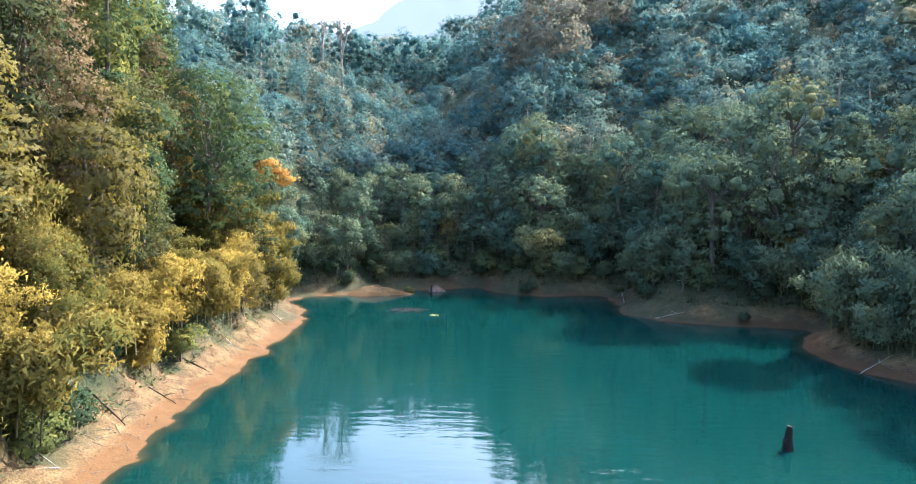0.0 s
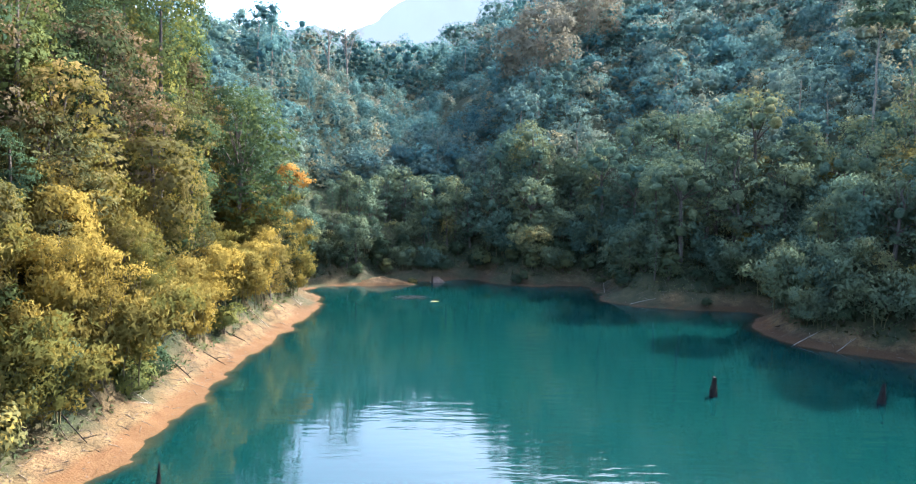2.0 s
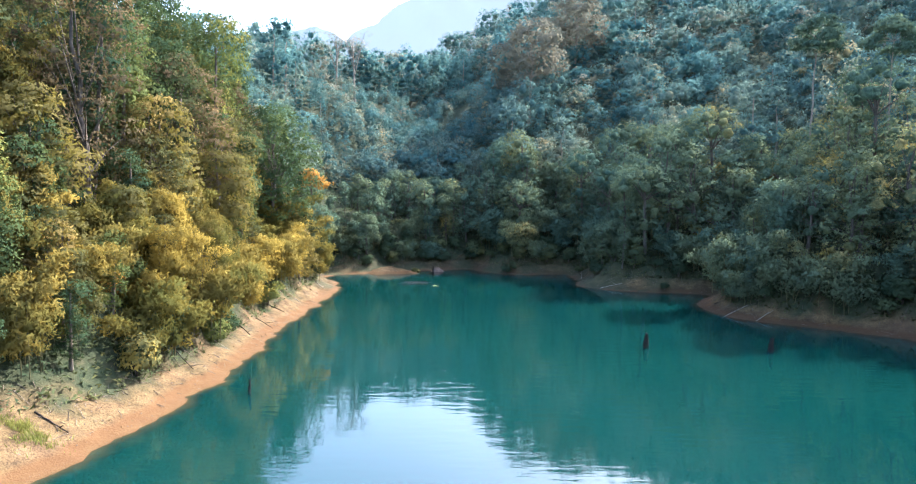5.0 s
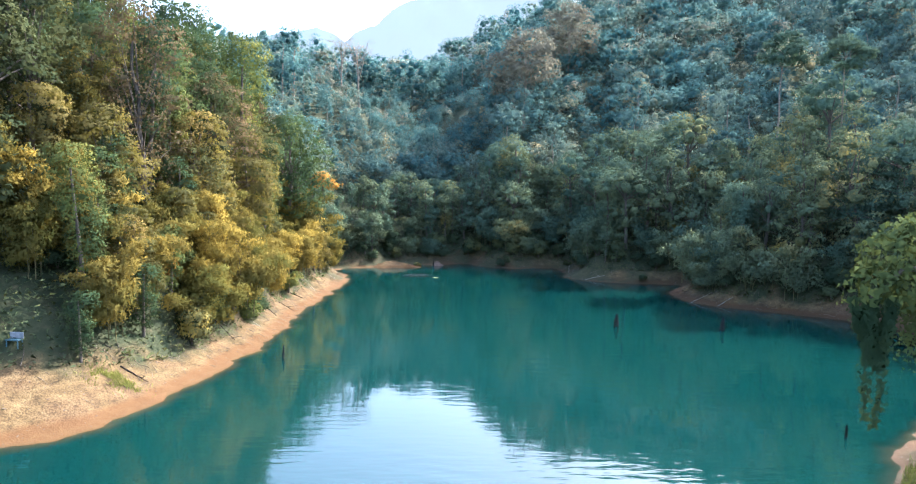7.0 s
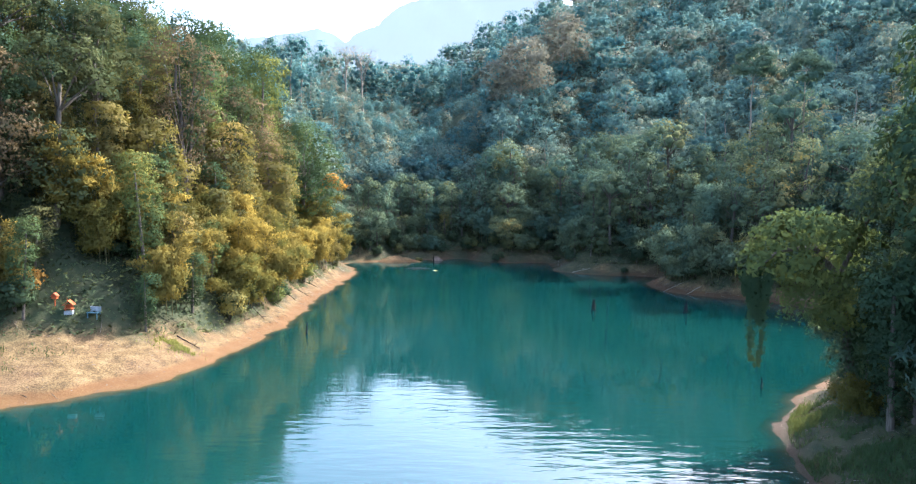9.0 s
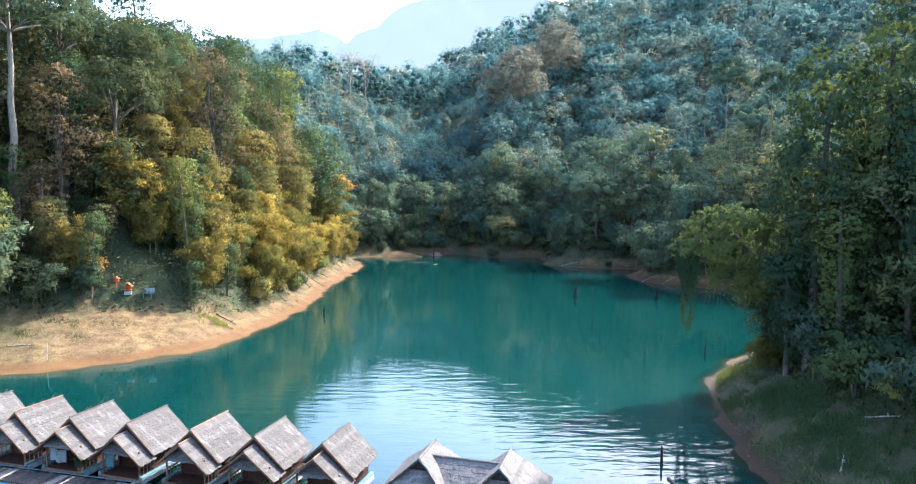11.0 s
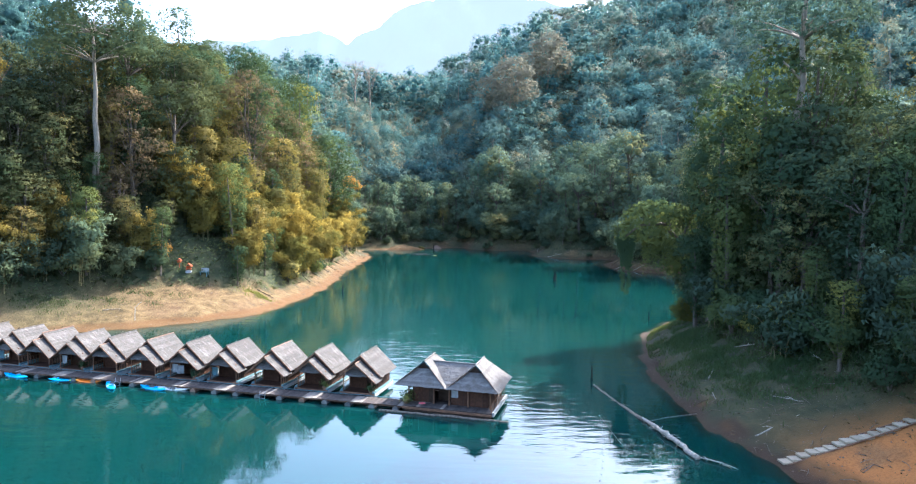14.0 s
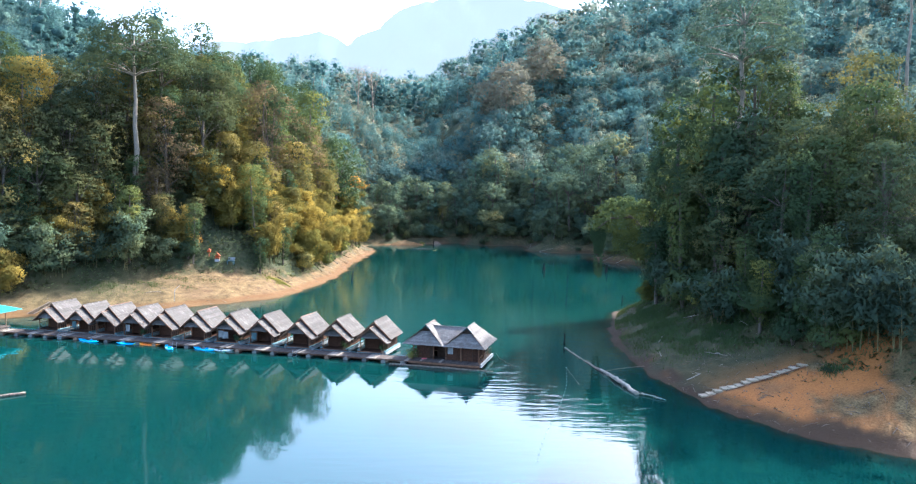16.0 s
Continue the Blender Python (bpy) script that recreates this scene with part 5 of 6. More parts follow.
def towel(x, y, z, turn, mat, label):
    """A cloth that hangs in folds over a rail."""
    xs = np.linspace(-0.32, 0.32, 11)
    zs = np.linspace(0, -0.75, 7)
    X, Z = np.meshgrid(xs, zs, indexing="ij")
    Yv = 0.05 * np.sin(X * 14) * (0.3 - Z)
    i = np.arange(X.size).reshape(X.shape)
    q = np.stack((i[:-1, :-1], i[1:, :-1], i[1:, 1:], i[:-1, 1:]), -1).reshape(-1, 4)
    front = np.stack((X, Yv, Z), -1).reshape(-1, 3)
    back = front + np.array([0, 0.03, 0])
    v, f = joined([(front, q), (back, q[:, ::-1])])
    ob = tagged(new("towel", mesh_of("towel", v, f, [mat], True)), label, "towel", "towels on the porches")
    ob.matrix_world = pose(x, y, z, 0, 0, turn)
    return ob


for k in range(11):
    if k not in (3, 4, 7, 9):
        continue
    c = pose(*HUTS[k], 0, 0, 0, ROW) @ Vector((-0.95 if k else -0.8, 0.2, 1.62))
    towel(c.x, c.y, c.z, ROW, M_WHITE if k % 3 else M_BLUE, "white towel drying on a porch" if k % 3 else "blue towel drying on a porch")
    if k % 2 == 0:
        towel(c.x + 0.55, c.y - 0.12, c.z - 0.1, ROW + 20, M_WHITE, "white towel drying on a porch")


# ---- walkway ----
def walkway():
    """Cross boards on two beams with drums below, from the lodge along all the huts."""
    turn = -13.6
    w = thing("floating_walkway", "long weathered board walkway on grey drums in front of the huts", "walkway", pose(-1.51, -36.25, 0, 0, 0, turn))
    for y in (0.25, 1.50):
        part("beam", box(-50.5, 0.6, y - 0.06, y + 0.06, 0.20, 0.34), M_TIMBER, w)
    edge = part("edge_pipe", rod((-50.5, 1.78, 0.44), (0.0, 1.78, 0.42), 0.03, steps=12), M_BLUE, w, "faded blue pipe along the boards")
    rr = random.Random(5)
    boards = []
    for k in range(4):
        bm = box(-0.118, 0.118, 0.10 - 0.05 * rr.random(), 1.62 + 0.06 * rr.random(), 0.345, 0.385, 0.008)
        me = bpy.data.meshes.new("plank")
        bm.to_mesh(me)
        bm.free()
        me.materials.append(M_PLANK)
        pale = me.copy()
        pale.materials[0] = M_PLANK_NEW
        boards.append((me, pale))
    x, k = -50.4, 0
    while x < 0.3:
        local = (x + 50.4) % 4.15
        pale = 0.25 < local < 1.35 and rr.random() < 0.9
        ob = part("plank", boards[rr.randrange(4)][1 if pale else 0], None, w)
        ob.matrix_local = pose(x, rr.uniform(-0.04, 0.04), rr.uniform(-0.012, 0.012), 0, rr.uniform(-1.5, 1.5), rr.uniform(-1.2, 1.2))
        x += 0.252
        k += 1
    for k in range(25):
        part("drum", rod((-49.5 + 2.04 * k, -0.02, 0.04), (-49.5 + 2.04 * k, 1.0, 0.04), 0.25, sides=12), M_FLOAT if k % 5 else M_RUST, w, "" if k % 5 else "rusty drum")
    for x in (-12.4, -26.6, -41.5):
        lad = part("ladder", rod((x - 0.2, -0.04, -0.5), (x - 0.05, 0.02, 0.65), 0.022, sides=6), M_WHITE, w, "white metal boarding ladder")
        part("rail", rod((x + 0.3, -0.04, -0.5), (x + 0.45, 0.02, 0.65), 0.022, sides=6), M_WHITE, lad, where=Matrix())
        for z in (0.0, 0.3):
            part("rung", rod((x - 0.17, -0.02, z), (x + 0.33, -0.02, z), 0.02, sides=5), M_WHITE, lad, where=Matrix())
    part("gangplank", box(0.1, 2.0, 0.75, 1.55, 0.40, 0.45), M_PLANK_NEW, w, "pale gangplank to the lodge")


walkway()


# ---- lodge ----
def lodge():
    l = thing("floating_lodge", "large brown raft house with two grey thatched hipped roofs", "house", pose(2.8, -35.0, 0, 0, 0, -16))
    part("deck", box(-3.75, 3.55, -2.3, 2.7, 0.30, 0.44), M_PLANK, l)
    rr = random.Random(8)
    x = -3.7
    while x < 3.45:
        part("plank", box(x, x + 0.27, -2.36 + 0.05 * rr.random(), -1.15, 0.445, 0.475 + 0.012 * rr.random(), 0.006), M_PLANK_NEW if rr.random() < 0.12 else M_PLANK, l)
        x += 0.28
    for y in (-2.0, 0.2, 2.3):
        part("pontoon", rod((-3.6, y, 0.06), (3.4, y, 0.06), 0.28, sides=10), M_DARK, l)
    part("side_beam", box(3.56, 3.72, -2.3, 2.75, 0.22, 0.55), M_WHITE, l, "white painted side beam")
    part("front_beam", box(-3.75, 3.55, -2.44, -2.36, 0.22, 0.40), M_TIMBER, l)
    walls = ((-3.3, -1.45, -1.02), (-0.1, 3.0, -1.02))
    for x0, x1, y in walls:
        n = int((x1 - x0) / 0.46)
        for i in range(n):
            a = x0 + (x1 - x0) * i / n
            part("wall_panel", box(a + 0.01, a + (x1 - x0) / n - 0.01, y - 0.03, y + 0.03, 0.46, 2.1, 0.006), M_WALL, l)
    for x in (-3.3, 3.0):
        part("side_wall", box(x - 0.04, x + 0.04, -0.98, 2.2, 0.46, 2.1), M_WALL, l)
    part("back_wall", box(-3.25, 2.95, 2.2, 2.27, 0.46, 2.1), M_WALL, l)
    # dark wall and sheet paint the shade of the recess and doorway
    part("inner_wall", box(-1.4, -0.12, -0.2, -0.14, 0.46, 2.1), M_DARK, l, "wall coloured dark for the shade of the middle room")
    part("door", box(-1.95, -1.5, -1.08, -1.055, 0.47, 1.9), M_DARK, l, "dark sheet for the shade of an open doorway")
    part("window_shutter", box(-0.05, 0.5, -1.09, -1.055, 1.05, 1.75), M_WHITE, l, "pale window sheet")
    part("roof_tie", box(-3.5, 3.2, -1.40, -1.30, 2.02, 2.12), M_TIMBER, l)
    for x in (-3.55, -1.45, -0.15, 1.4, 3.2):
        part("post", rod((x, -1.35, 0.45), (x, -1.35, 2.1), 0.06), M_TIMBER, l)
    for x in (-3.55, 3.2):
        for y in (0.5, 2.35):
            part("post", rod((x, y, 0.45), (x, y, 2.1), 0.06), M_TIMBER, l)
    for s, n in ((-2.45, 1), (1.85, 2)):
        zr, ze, hw = 3.72, 1.98, 2.12
        yf, yb, ef, eb = -0.65, 2.0, -1.95, 3.1
        for k in (-1, 1):
            thatched("roof_slope", l, (s, yf, zr), (s, yb, zr), (s + k * hw, eb, ze), (s + k * hw, ef, ze), 11, n * 31 + k, 0.022, 0.04, straw=M_THATCH_LODGE)
        thatched("roof_slope", l, (s - 0.62, yf - 0.05, zr - 0.60), (s + 0.62, yf - 0.05, zr - 0.60), (s + hw, ef, ze), (s - hw, ef, ze), 8, n * 37, 0.022, 0.04, straw=M_THATCH_LODGE)
        thatched("roof_slope", l, (s - 0.62, yb + 0.05, zr - 0.60), (s + 0.62, yb + 0.05, zr - 0.60), (s + hw, eb, ze), (s - hw, eb, ze), 8, n * 41, 0.022, 0.04, straw=M_THATCH_LODGE)
        # dark panel paints the shade inside the open gablet
        part("gablet", plate([(s - 0.66, yf - 0.02, zr - 0.62), (s + 0.66, yf - 0.02, zr - 0.62), (s, yf - 0.02, zr)], 0.04), M_DARK, l, "dark panel for the shade inside the gablet")
        for k in (-1, 1):
            part("barge_board", plate([(s, yf - 0.22, zr + 0.08), (s + k * 0.82, yf - 0.24, zr - 0.66), (s + k * 0.82, yf - 0.24, zr - 0.76), (s, yf - 0.22, zr - 0.04)], 0.05), M_TEALWOOD, l, "weathered blue-green barge board")
        part("ridge_cap", rod((s, yf - 0.2, zr + 0.04), (s, yb + 0.1, zr + 0.04), 0.07, sides=7), M_THATCH_LODGE, l)
    for k in (-1, 1):
        thatched("roof_slope", l, (-2.2, 0.6, 3.42), (1.6, 0.6, 3.42), (1.6, 0.6 + k * 2.1, 2.02), (-2.2, 0.6 + k * 2.1, 2.02), 8, 60 + k, 0.022, 0.04, straw=M_THATCH_LODGE)
    part("ridge_cap", rod((-2.2, 0.6, 3.46), (1.6, 0.6, 3.46), 0.07, sides=7), M_THATCH_LODGE, l)
    rail = part("railing", box(3.48, 3.53, -2.2, 2.6, 1.15, 1.20, 0.005), M_TIMBER, l)
    for k in range(9):
        part("baluster", box(3.48, 3.52, -2.2 + 0.6 * k - 0.02, -2.16 + 0.6 * k, 0.45, 1.15, 0), M_TIMBER, rail, where=Matrix())
    return l


M_TEALWOOD = plain_material("weathered_teal_paint", (0.015, 0.04, 0.045), (0.035, 0.085, 0.095), 3.0, 0.7, 0.2, 0.1)
lodge()
LODGE = pose(2.8, -35.0, 0, 0, 0, -16)


def potted_plant(x, y, z, size):
    p = thing("potted_plant", "small green potted plant on the deck", "plant", pose(x, y, z))
    part("pot", rod((0, 0, 0), (0, 0, 0.3), 0.13, 0.18, 10), M_RUST, p)
    q = np.array([0, 0, 0.55]) + rng.randn(140, 3) * np.array([0.22, 0.22, 0.22]) * size
    part("foliage", foliage_mesh("pot_foliage", leaves(q, unit(q - np.array([0, 0, 0.3])), 0.2, 0.5, 0.3), M_VINE), None, p)
    return p


for lx, ly in ((-3.6, -1.9), (-3.65, -1.2), (-3.6, -0.4)):
    c = LODGE @ Vector((lx, ly, 0.48))
    potted_plant(c.x, c.y, c.z, 1.3)
for k in (0, 1, 4, 7):
    c = pose(*HUTS[k], 0, 0, 0, ROW) @ Vector((1.15, 0.15, 0.455))
    potted_plant(c.x, c.y, c.z, 0.8)


def floor_cushion():
    c = LODGE @ Vector((-2.3, -1.7, 0.49))
    bm = bmesh.new()
    bmesh.ops.create_uvsphere(bm, u_segments=14, v_segments=8, radius=0.2)
    for v in bm.verts:
        v.co.z = v.co.z * 0.28 + 0.07
        v.co.x *= 1.4
    t = thing("cushion", "pinkish red cushion lying on the lodge deck", "cushion", pose(c.x, c.y, c.z))
    part("cover", bm, M_PINK, t, smooth=True)


M_PINK = plain_material("pink_cloth", (0.55, 0.10, 0.12), (0.70, 0.22, 0.22), 4.0, 0.9, 0.1, 0.1)
floor_cushion()


# ---- kayaks ----
def hull_mesh(name, mat, band, length, wide):
    """A sit-on-top kayak hull with a sunken cockpit and pointed, raised ends."""
    bm = bmesh.new()
    n, m, rows = 20, 12, []
    for i in range(n + 1):
        f = i / n * 2 - 1
        w = wide * 0.5 * max(0.02, (1 - abs(f) ** 2.4)) ** 0.75
        up = 0.10 * abs(f) ** 3
        row = []
        for j in range(m):
            a = j * 2 * math.pi / m
            y, z = math.cos(a) * w, math.sin(a) * (0.15 if math.sin(a) > 0 else 0.20) * max(0.15, (1 - abs(f) ** 3))
            if math.sin(a) > 0.3 and abs(f) < 0.62:
                z -= 0.13 * (1 - (abs(f) / 0.62) ** 4) * min(1, (math.sin(a) - 0.3) * 3)
            row.append(bm.verts.new((f * length / 2, y, z + up + 0.06)))
        rows.append(row)
    for r, (p, q) in enumerate(zip(rows, rows[1:])):
        for j in range(m):
            fa = bm.faces.new((p[j], p[(j + 1) % m], q[(j + 1) % m], q[j]))
            fa.material_index = 1 if band[0] <= (r + 0.5) / n <= band[1] else 0
            fa.smooth = True
    bm.faces.new(rows[0][::-1])
    bm.faces.new(rows[-1])
    me = bpy.data.meshes.new(name)
    bm.to_mesh(me)
    bm.free()
    for mm in mat:
        me.materials.append(mm)
    return me


def kayak(x, y, turn, mats, band, label, length=3.25):
    k = thing("kayak", label, "kayak", pose(x, y, 0.0, 0, 0, turn), "kayaks by the walkway")
    part("hull", hull_mesh("hull", mats, band, length, 0.72), None, k)
    for s in (-0.55, 0.6):
        seat = part("seat", box(s - 0.2, s + 0.2, -0.2, 0.2, 0.06, 0.10), mats[0], k)
        part("backrest", box(s - 0.24, s - 0.19, -0.2, 0.2, 0.10, 0.24), mats[0], seat, where=Matrix())
    part("grab_handle", rod((length * 0.45, -0.06, 0.2), (length * 0.45, 0.06, 0.2), 0.02, sides=6), M_DARK, k)
    return k


BLU, WHI, ORA, LIM = M_KAYAK_BLUE, M_KAYAK_WHITE, M_KAYAK_ORANGE, M_KAYAK_GREEN
kayak(-37.9, -27.5, -24, (BLU, BLU), (2, 2), "bright blue plastic kayak moored by the walkway")
kayak(-32.6, -28.5, 6, (BLU, LIM), (0.62, 1.0), "blue and lime green kayak moored by the walkway")
kayak(-30.4, -29.0, -10, (ORA, LIM), (0.0, 0.12), "orange kayak beside a blue one", 2.7)
kayak(-27.7, -30.3, -58, (BLU, WHI), (0.42, 0.58), "blue kayak with a white middle band")
kayak(-23.7, -30.9, -27, (BLU, BLU), (2, 2), "light blue kayak lying beside a white one")
kayak(-21.9, -31.0, -11, (WHI, WHI), (2, 2), "white kayak lying beside a blue one")


# ---- teal-roofed raft ----
def teal_raft():
    t = thing("raft_shelter", "open raft shelter with a bright teal sheet roof", "shelter", pose(-54.3, -22.9, 0, 0, 0, -13))
    part("deck", box(-4.5, 3.4, -1.9, 2.2, 0.3, 0.45), M_PLANK, t)
    for k in range(14):
        part("plank", box(-4.4 + 0.55 * k, -3.9 + 0.55 * k, -2.6, -1.9, 0.36, 0.42, 0.006), M_PLANK_NEW, t)
    for y in (-1.5, 1.8):
        part("pontoon", rod((-4.4, y, 0.08), (3.3, y, 0.08), 0.28, sides=10), M_FLOAT, t)
    for x in (-4.2, -0.6, 3.0):
        for y in (-1.6, 1.9):
            part("post", rod((x, y, 0.45), (x, y, 2.5), 0.05), M_TIMBER, t)
    part("roof_sheet", plate([(-5.2, 0.15, 3.55), (1.6, 0.15, 3.55), (4.6, -2.4, 2.45), (-5.2, -2.4, 2.45)], 0.03), M_TEAL, t)
    part("roof_sheet", plate([(-5.2, 0.15, 3.55), (-5.2, 2.7, 2.45), (4.6, 2.7, 2.45), (1.6, 0.15, 3.55)], 0.03), M_TEAL, t)
    part("roof_sheet", plate([(1.6, 0.15, 3.55), (4.6, 2.7, 2.45), (4.6, -2.4, 2.45)], 0.03), M_TEAL, t)
    part("ridge_cap", rod((-5.2, 0.15, 3.57), (1.6, 0.15, 3.57), 0.06), M_TEAL, t)


teal_raft()


# ---- logs, stumps and small floating things ----
def log(name, a, b, r0, r1, mat, label, seed=1, bend=0.0, rough=0.02, steps=9, twigs=0):
    mid = (Vector(a) + Vector(b)) / 2
    t = thing(name, label, "log", pose(*mid))
    part("stem", rod(Vector(a) - mid, Vector(b) - mid, r0, r1, 9, bend, steps, rough=rough, seed=seed), mat, t, smooth=True)
    rr = random.Random(seed)
    for k in range(twigs):
        f = rr.uniform(0.3, 0.95)
        p = (Vector(a) - mid).lerp(Vector(b) - mid, f)
        part("branch", rod(p, p + Vector((rr.uniform(-1, 1), rr.uniform(-1, 1), rr.uniform(-0.05, 0.35))) * 0.9, 0.045, 0.012, 5, 0.05, 4, rough=0.03, seed=seed + k), mat, t)
    return t


log("boom_log", (-3.3, -36.25, 0.04), (1.4, -37.45, 0.05), 0.10, 0.09, M_DRIFT, "brown boom log floating before the lodge", 3)
log("boom_log", (1.0, -37.30, 0.06), (6.8, -38.8, 0.03), 0.11, 0.08, M_DRIFT, "brown boom log floating before the lodge", 4)
log("boom_log", (-36.5, -49.6, 0.07), (-32.5, -47.05, 0.10), 0.16, 0.12, M_DRIFT, "pale bare log floating on the lake", 6)
log("driftwood_log", (15.3, -28.6, 0.02), (17.3, -38.2, 0.04), 0.10, 0.16, M_DRIFT, "brown half-sunk log floating off the bank", 7, -0.10, 0.04, 12, 4)
log("driftwood_log", (17.2, -37.6, 0.06), (18.8, -45.6, 0.08), 0.12, 0.19, M_DRIFT_PALE, "pale splintered driftwood trunk in the water", 8, 0.14, 0.09, 18, 26)
log("driftwood_log", (18.7, -45.2, 0.05), (20.8, -47.2, 0.06), 0.06, 0.02, M_DRIFT_PALE, "thin pale driftwood branch by the bank", 9, 0.1, 0.03, 8, 3)
log("driftwood_log", (17.2, -38.6, 0.06), (21.6, -37.4, 0.35), 0.03, 0.05, M_DRIFT, "grey dead branch reaching out from the bank", 10, 0.1)


def stump(x, y, tall, r, seed, label, lean=(0, 0)):
    bm = bmesh.new()
    rr = random.Random(seed)
    rings = []
    for k in range(7):
        f = k / 6
        rad = r * (1.25 - 0.75 * f ** 1.5)
        rings.append([bm.verts.new((math.cos(a) * rad * (1 + 0.25 * rr.uniform(-1, 1)) + lean[0] * f, math.sin(a) * rad * (1 + 0.25 * rr.uniform(-1, 1)) + lean[1] * f, -0.5 + (tall + 0.5) * f * (1 + 0.06 * rr.uniform(-1, 1)))) for a in [i * 2 * math.pi / 9 for i in range(9)]])
    for p, q in zip(rings, rings[1:]):
        for i in range(9):
            bm.faces.new((p[i], p[(i + 1) % 9], q[(i + 1) % 9], q[i]))
    bm.faces.new(rings[-1])
    t = thing("tree_stump", label, "stump", pose(x, y, 0), "drowned stumps")
    part("stem", bm, M_STUMP, t)


stump(22.0, 43.9, 1.55, 0.30, 1, "dark drowned tree stump rising from the water", (0.05, 0))
stump(35.2, 42.3, 1.7, 0.26, 2, "dark drowned stump with a leaning top", (0.12, 0))
stump(-16.7, 25.4, 1.35, 0.11, 3, "thin dark drowned post in the water", (0.1, 0))
stump(29.5, 4.3, 0.9, 0.10, 4, "thin dark stake in the water")
stump(15.6, -26.2, 1.1, 0.10, 5, "thin dark stake in the water")
stump(-4.3, 110.8, 1.3, 0.16, 6, "short dark stump before the far bank")


def buoy_line():
    """Small white floats on a line across the water."""
    b = thing("buoy_line", "line of small white floats on the water", "buoys", pose(14.1, -37.0, 0))
    rr = random.Random(3)
    for k in range(24):
        f = k / 23
        bm = bmesh.new()
        bmesh.ops.create_uvsphere(bm, u_segments=8, v_segments=5, radius=0.038)
        part("float", bm, M_WHITE, b, where=pose(-5.1 * f + 0.4 * math.sin(f * 5), -23 * f, 0.02))
    bm = rod((0, 0, 0.012), (0.28, -6, 0.012), 0.012, sides=4)
    part("rope", bm, M_DRIFT, b)


buoy_line()


def mooring_rope():
    t = thing("mooring_rope", "pale rope looping from the lodge into the water", "rope", pose(7.4, -33.0, 0))
    pts = [(0, 0, 0.5), (0.4, -0.9, 0.05), (0.9, -1.5, 0.02), (0.8, -2.2, 0.02), (1.5, -3.1, 0.02)]
    bm = bmesh.new()
    for a, b in zip(pts, pts[1:]):
        rod(a, b, 0.025, sides=5, bm=bm)
    part("strand", bm, M_DRIFT, t)


mooring_rope()


def z_at(x, y):
    return float(height(np.array([x]), np.array([y]))[0])


# ---- steps up the bank ----
def bank_steps():
    s = thing("bank_steps", "flight of pale slab steps climbing the red bank", "steps", pose(0, 0, 0))
    a, b = Vector((24.3, -46.1, 0)), Vector((33.1, -45.0, 0))
    n, turn = 15, math.degrees(math.atan2(b.y - a.y, b.x - a.x))
    for k in range(n):
        p = a.lerp(b, k / (n - 1))
        big = k in (7, 13)
        ob = part("step", box(-0.35 if not big else -0.5, 0.35 if not big else 0.5, -0.34, 0.34, -0.10, 0.05, 0.02), M_STEP, s)
        ob.matrix_local = pose(p.x, p.y, z_at(p.x, p.y) + 0.09, 0, 0, turn + 3 * math.sin(k * 5))
    for e in (-0.4, 0.4):
        side = Vector((-math.sin(radians(turn)), math.cos(radians(turn)), 0)) * e
        part("stringer", rod(a + side + Vector((0, 0, 0.08)), b + side + Vector((0, 0, z_at(b.x, b.y) + 0.04)), 0.05, sides=6), M_TIMBER, s)


bank_steps()


def ladder_path():
    l = thing("bamboo_ladder", "bamboo ladder lying up the shaded bank", "ladder", pose(0, 0, 0))
    a, b = Vector((-53.0, -13.9, 0.45)), Vector((-52.6, -9.4, 0))
    b.z = z_at(b.x, b.y) + 0.3
    side = Vector((0.45, 0, 0))
    for e in (-1, 1):
        part("rail", rod(a + side * e, b + side * e, 0.04, sides=6), M_DRIFT, l)
    for k in range(12):
        c = a.lerp(b, (k + 0.5) / 12)
        part("rung", rod(c - side, c + side, 0.05, sides=6), M_DRIFT, l)


ladder_path()


def white_stake():
    s = thing("marker_post", "bent white pole standing on the beach", "post", pose(-38.3, -3.5, 0))
    z = z_at(-38.3, -3.5)
    part("pole", rod((0, 0, z - 0.2), (0.1, 0, z + 1.7), 0.045, 0.035, steps=3), M_WHITE, s)
    part("arm", rod((0.1, 0, z + 1.65), (0.75, 0.3, z + 2.3), 0.035, 0.025), M_WHITE, s)


white_stake()


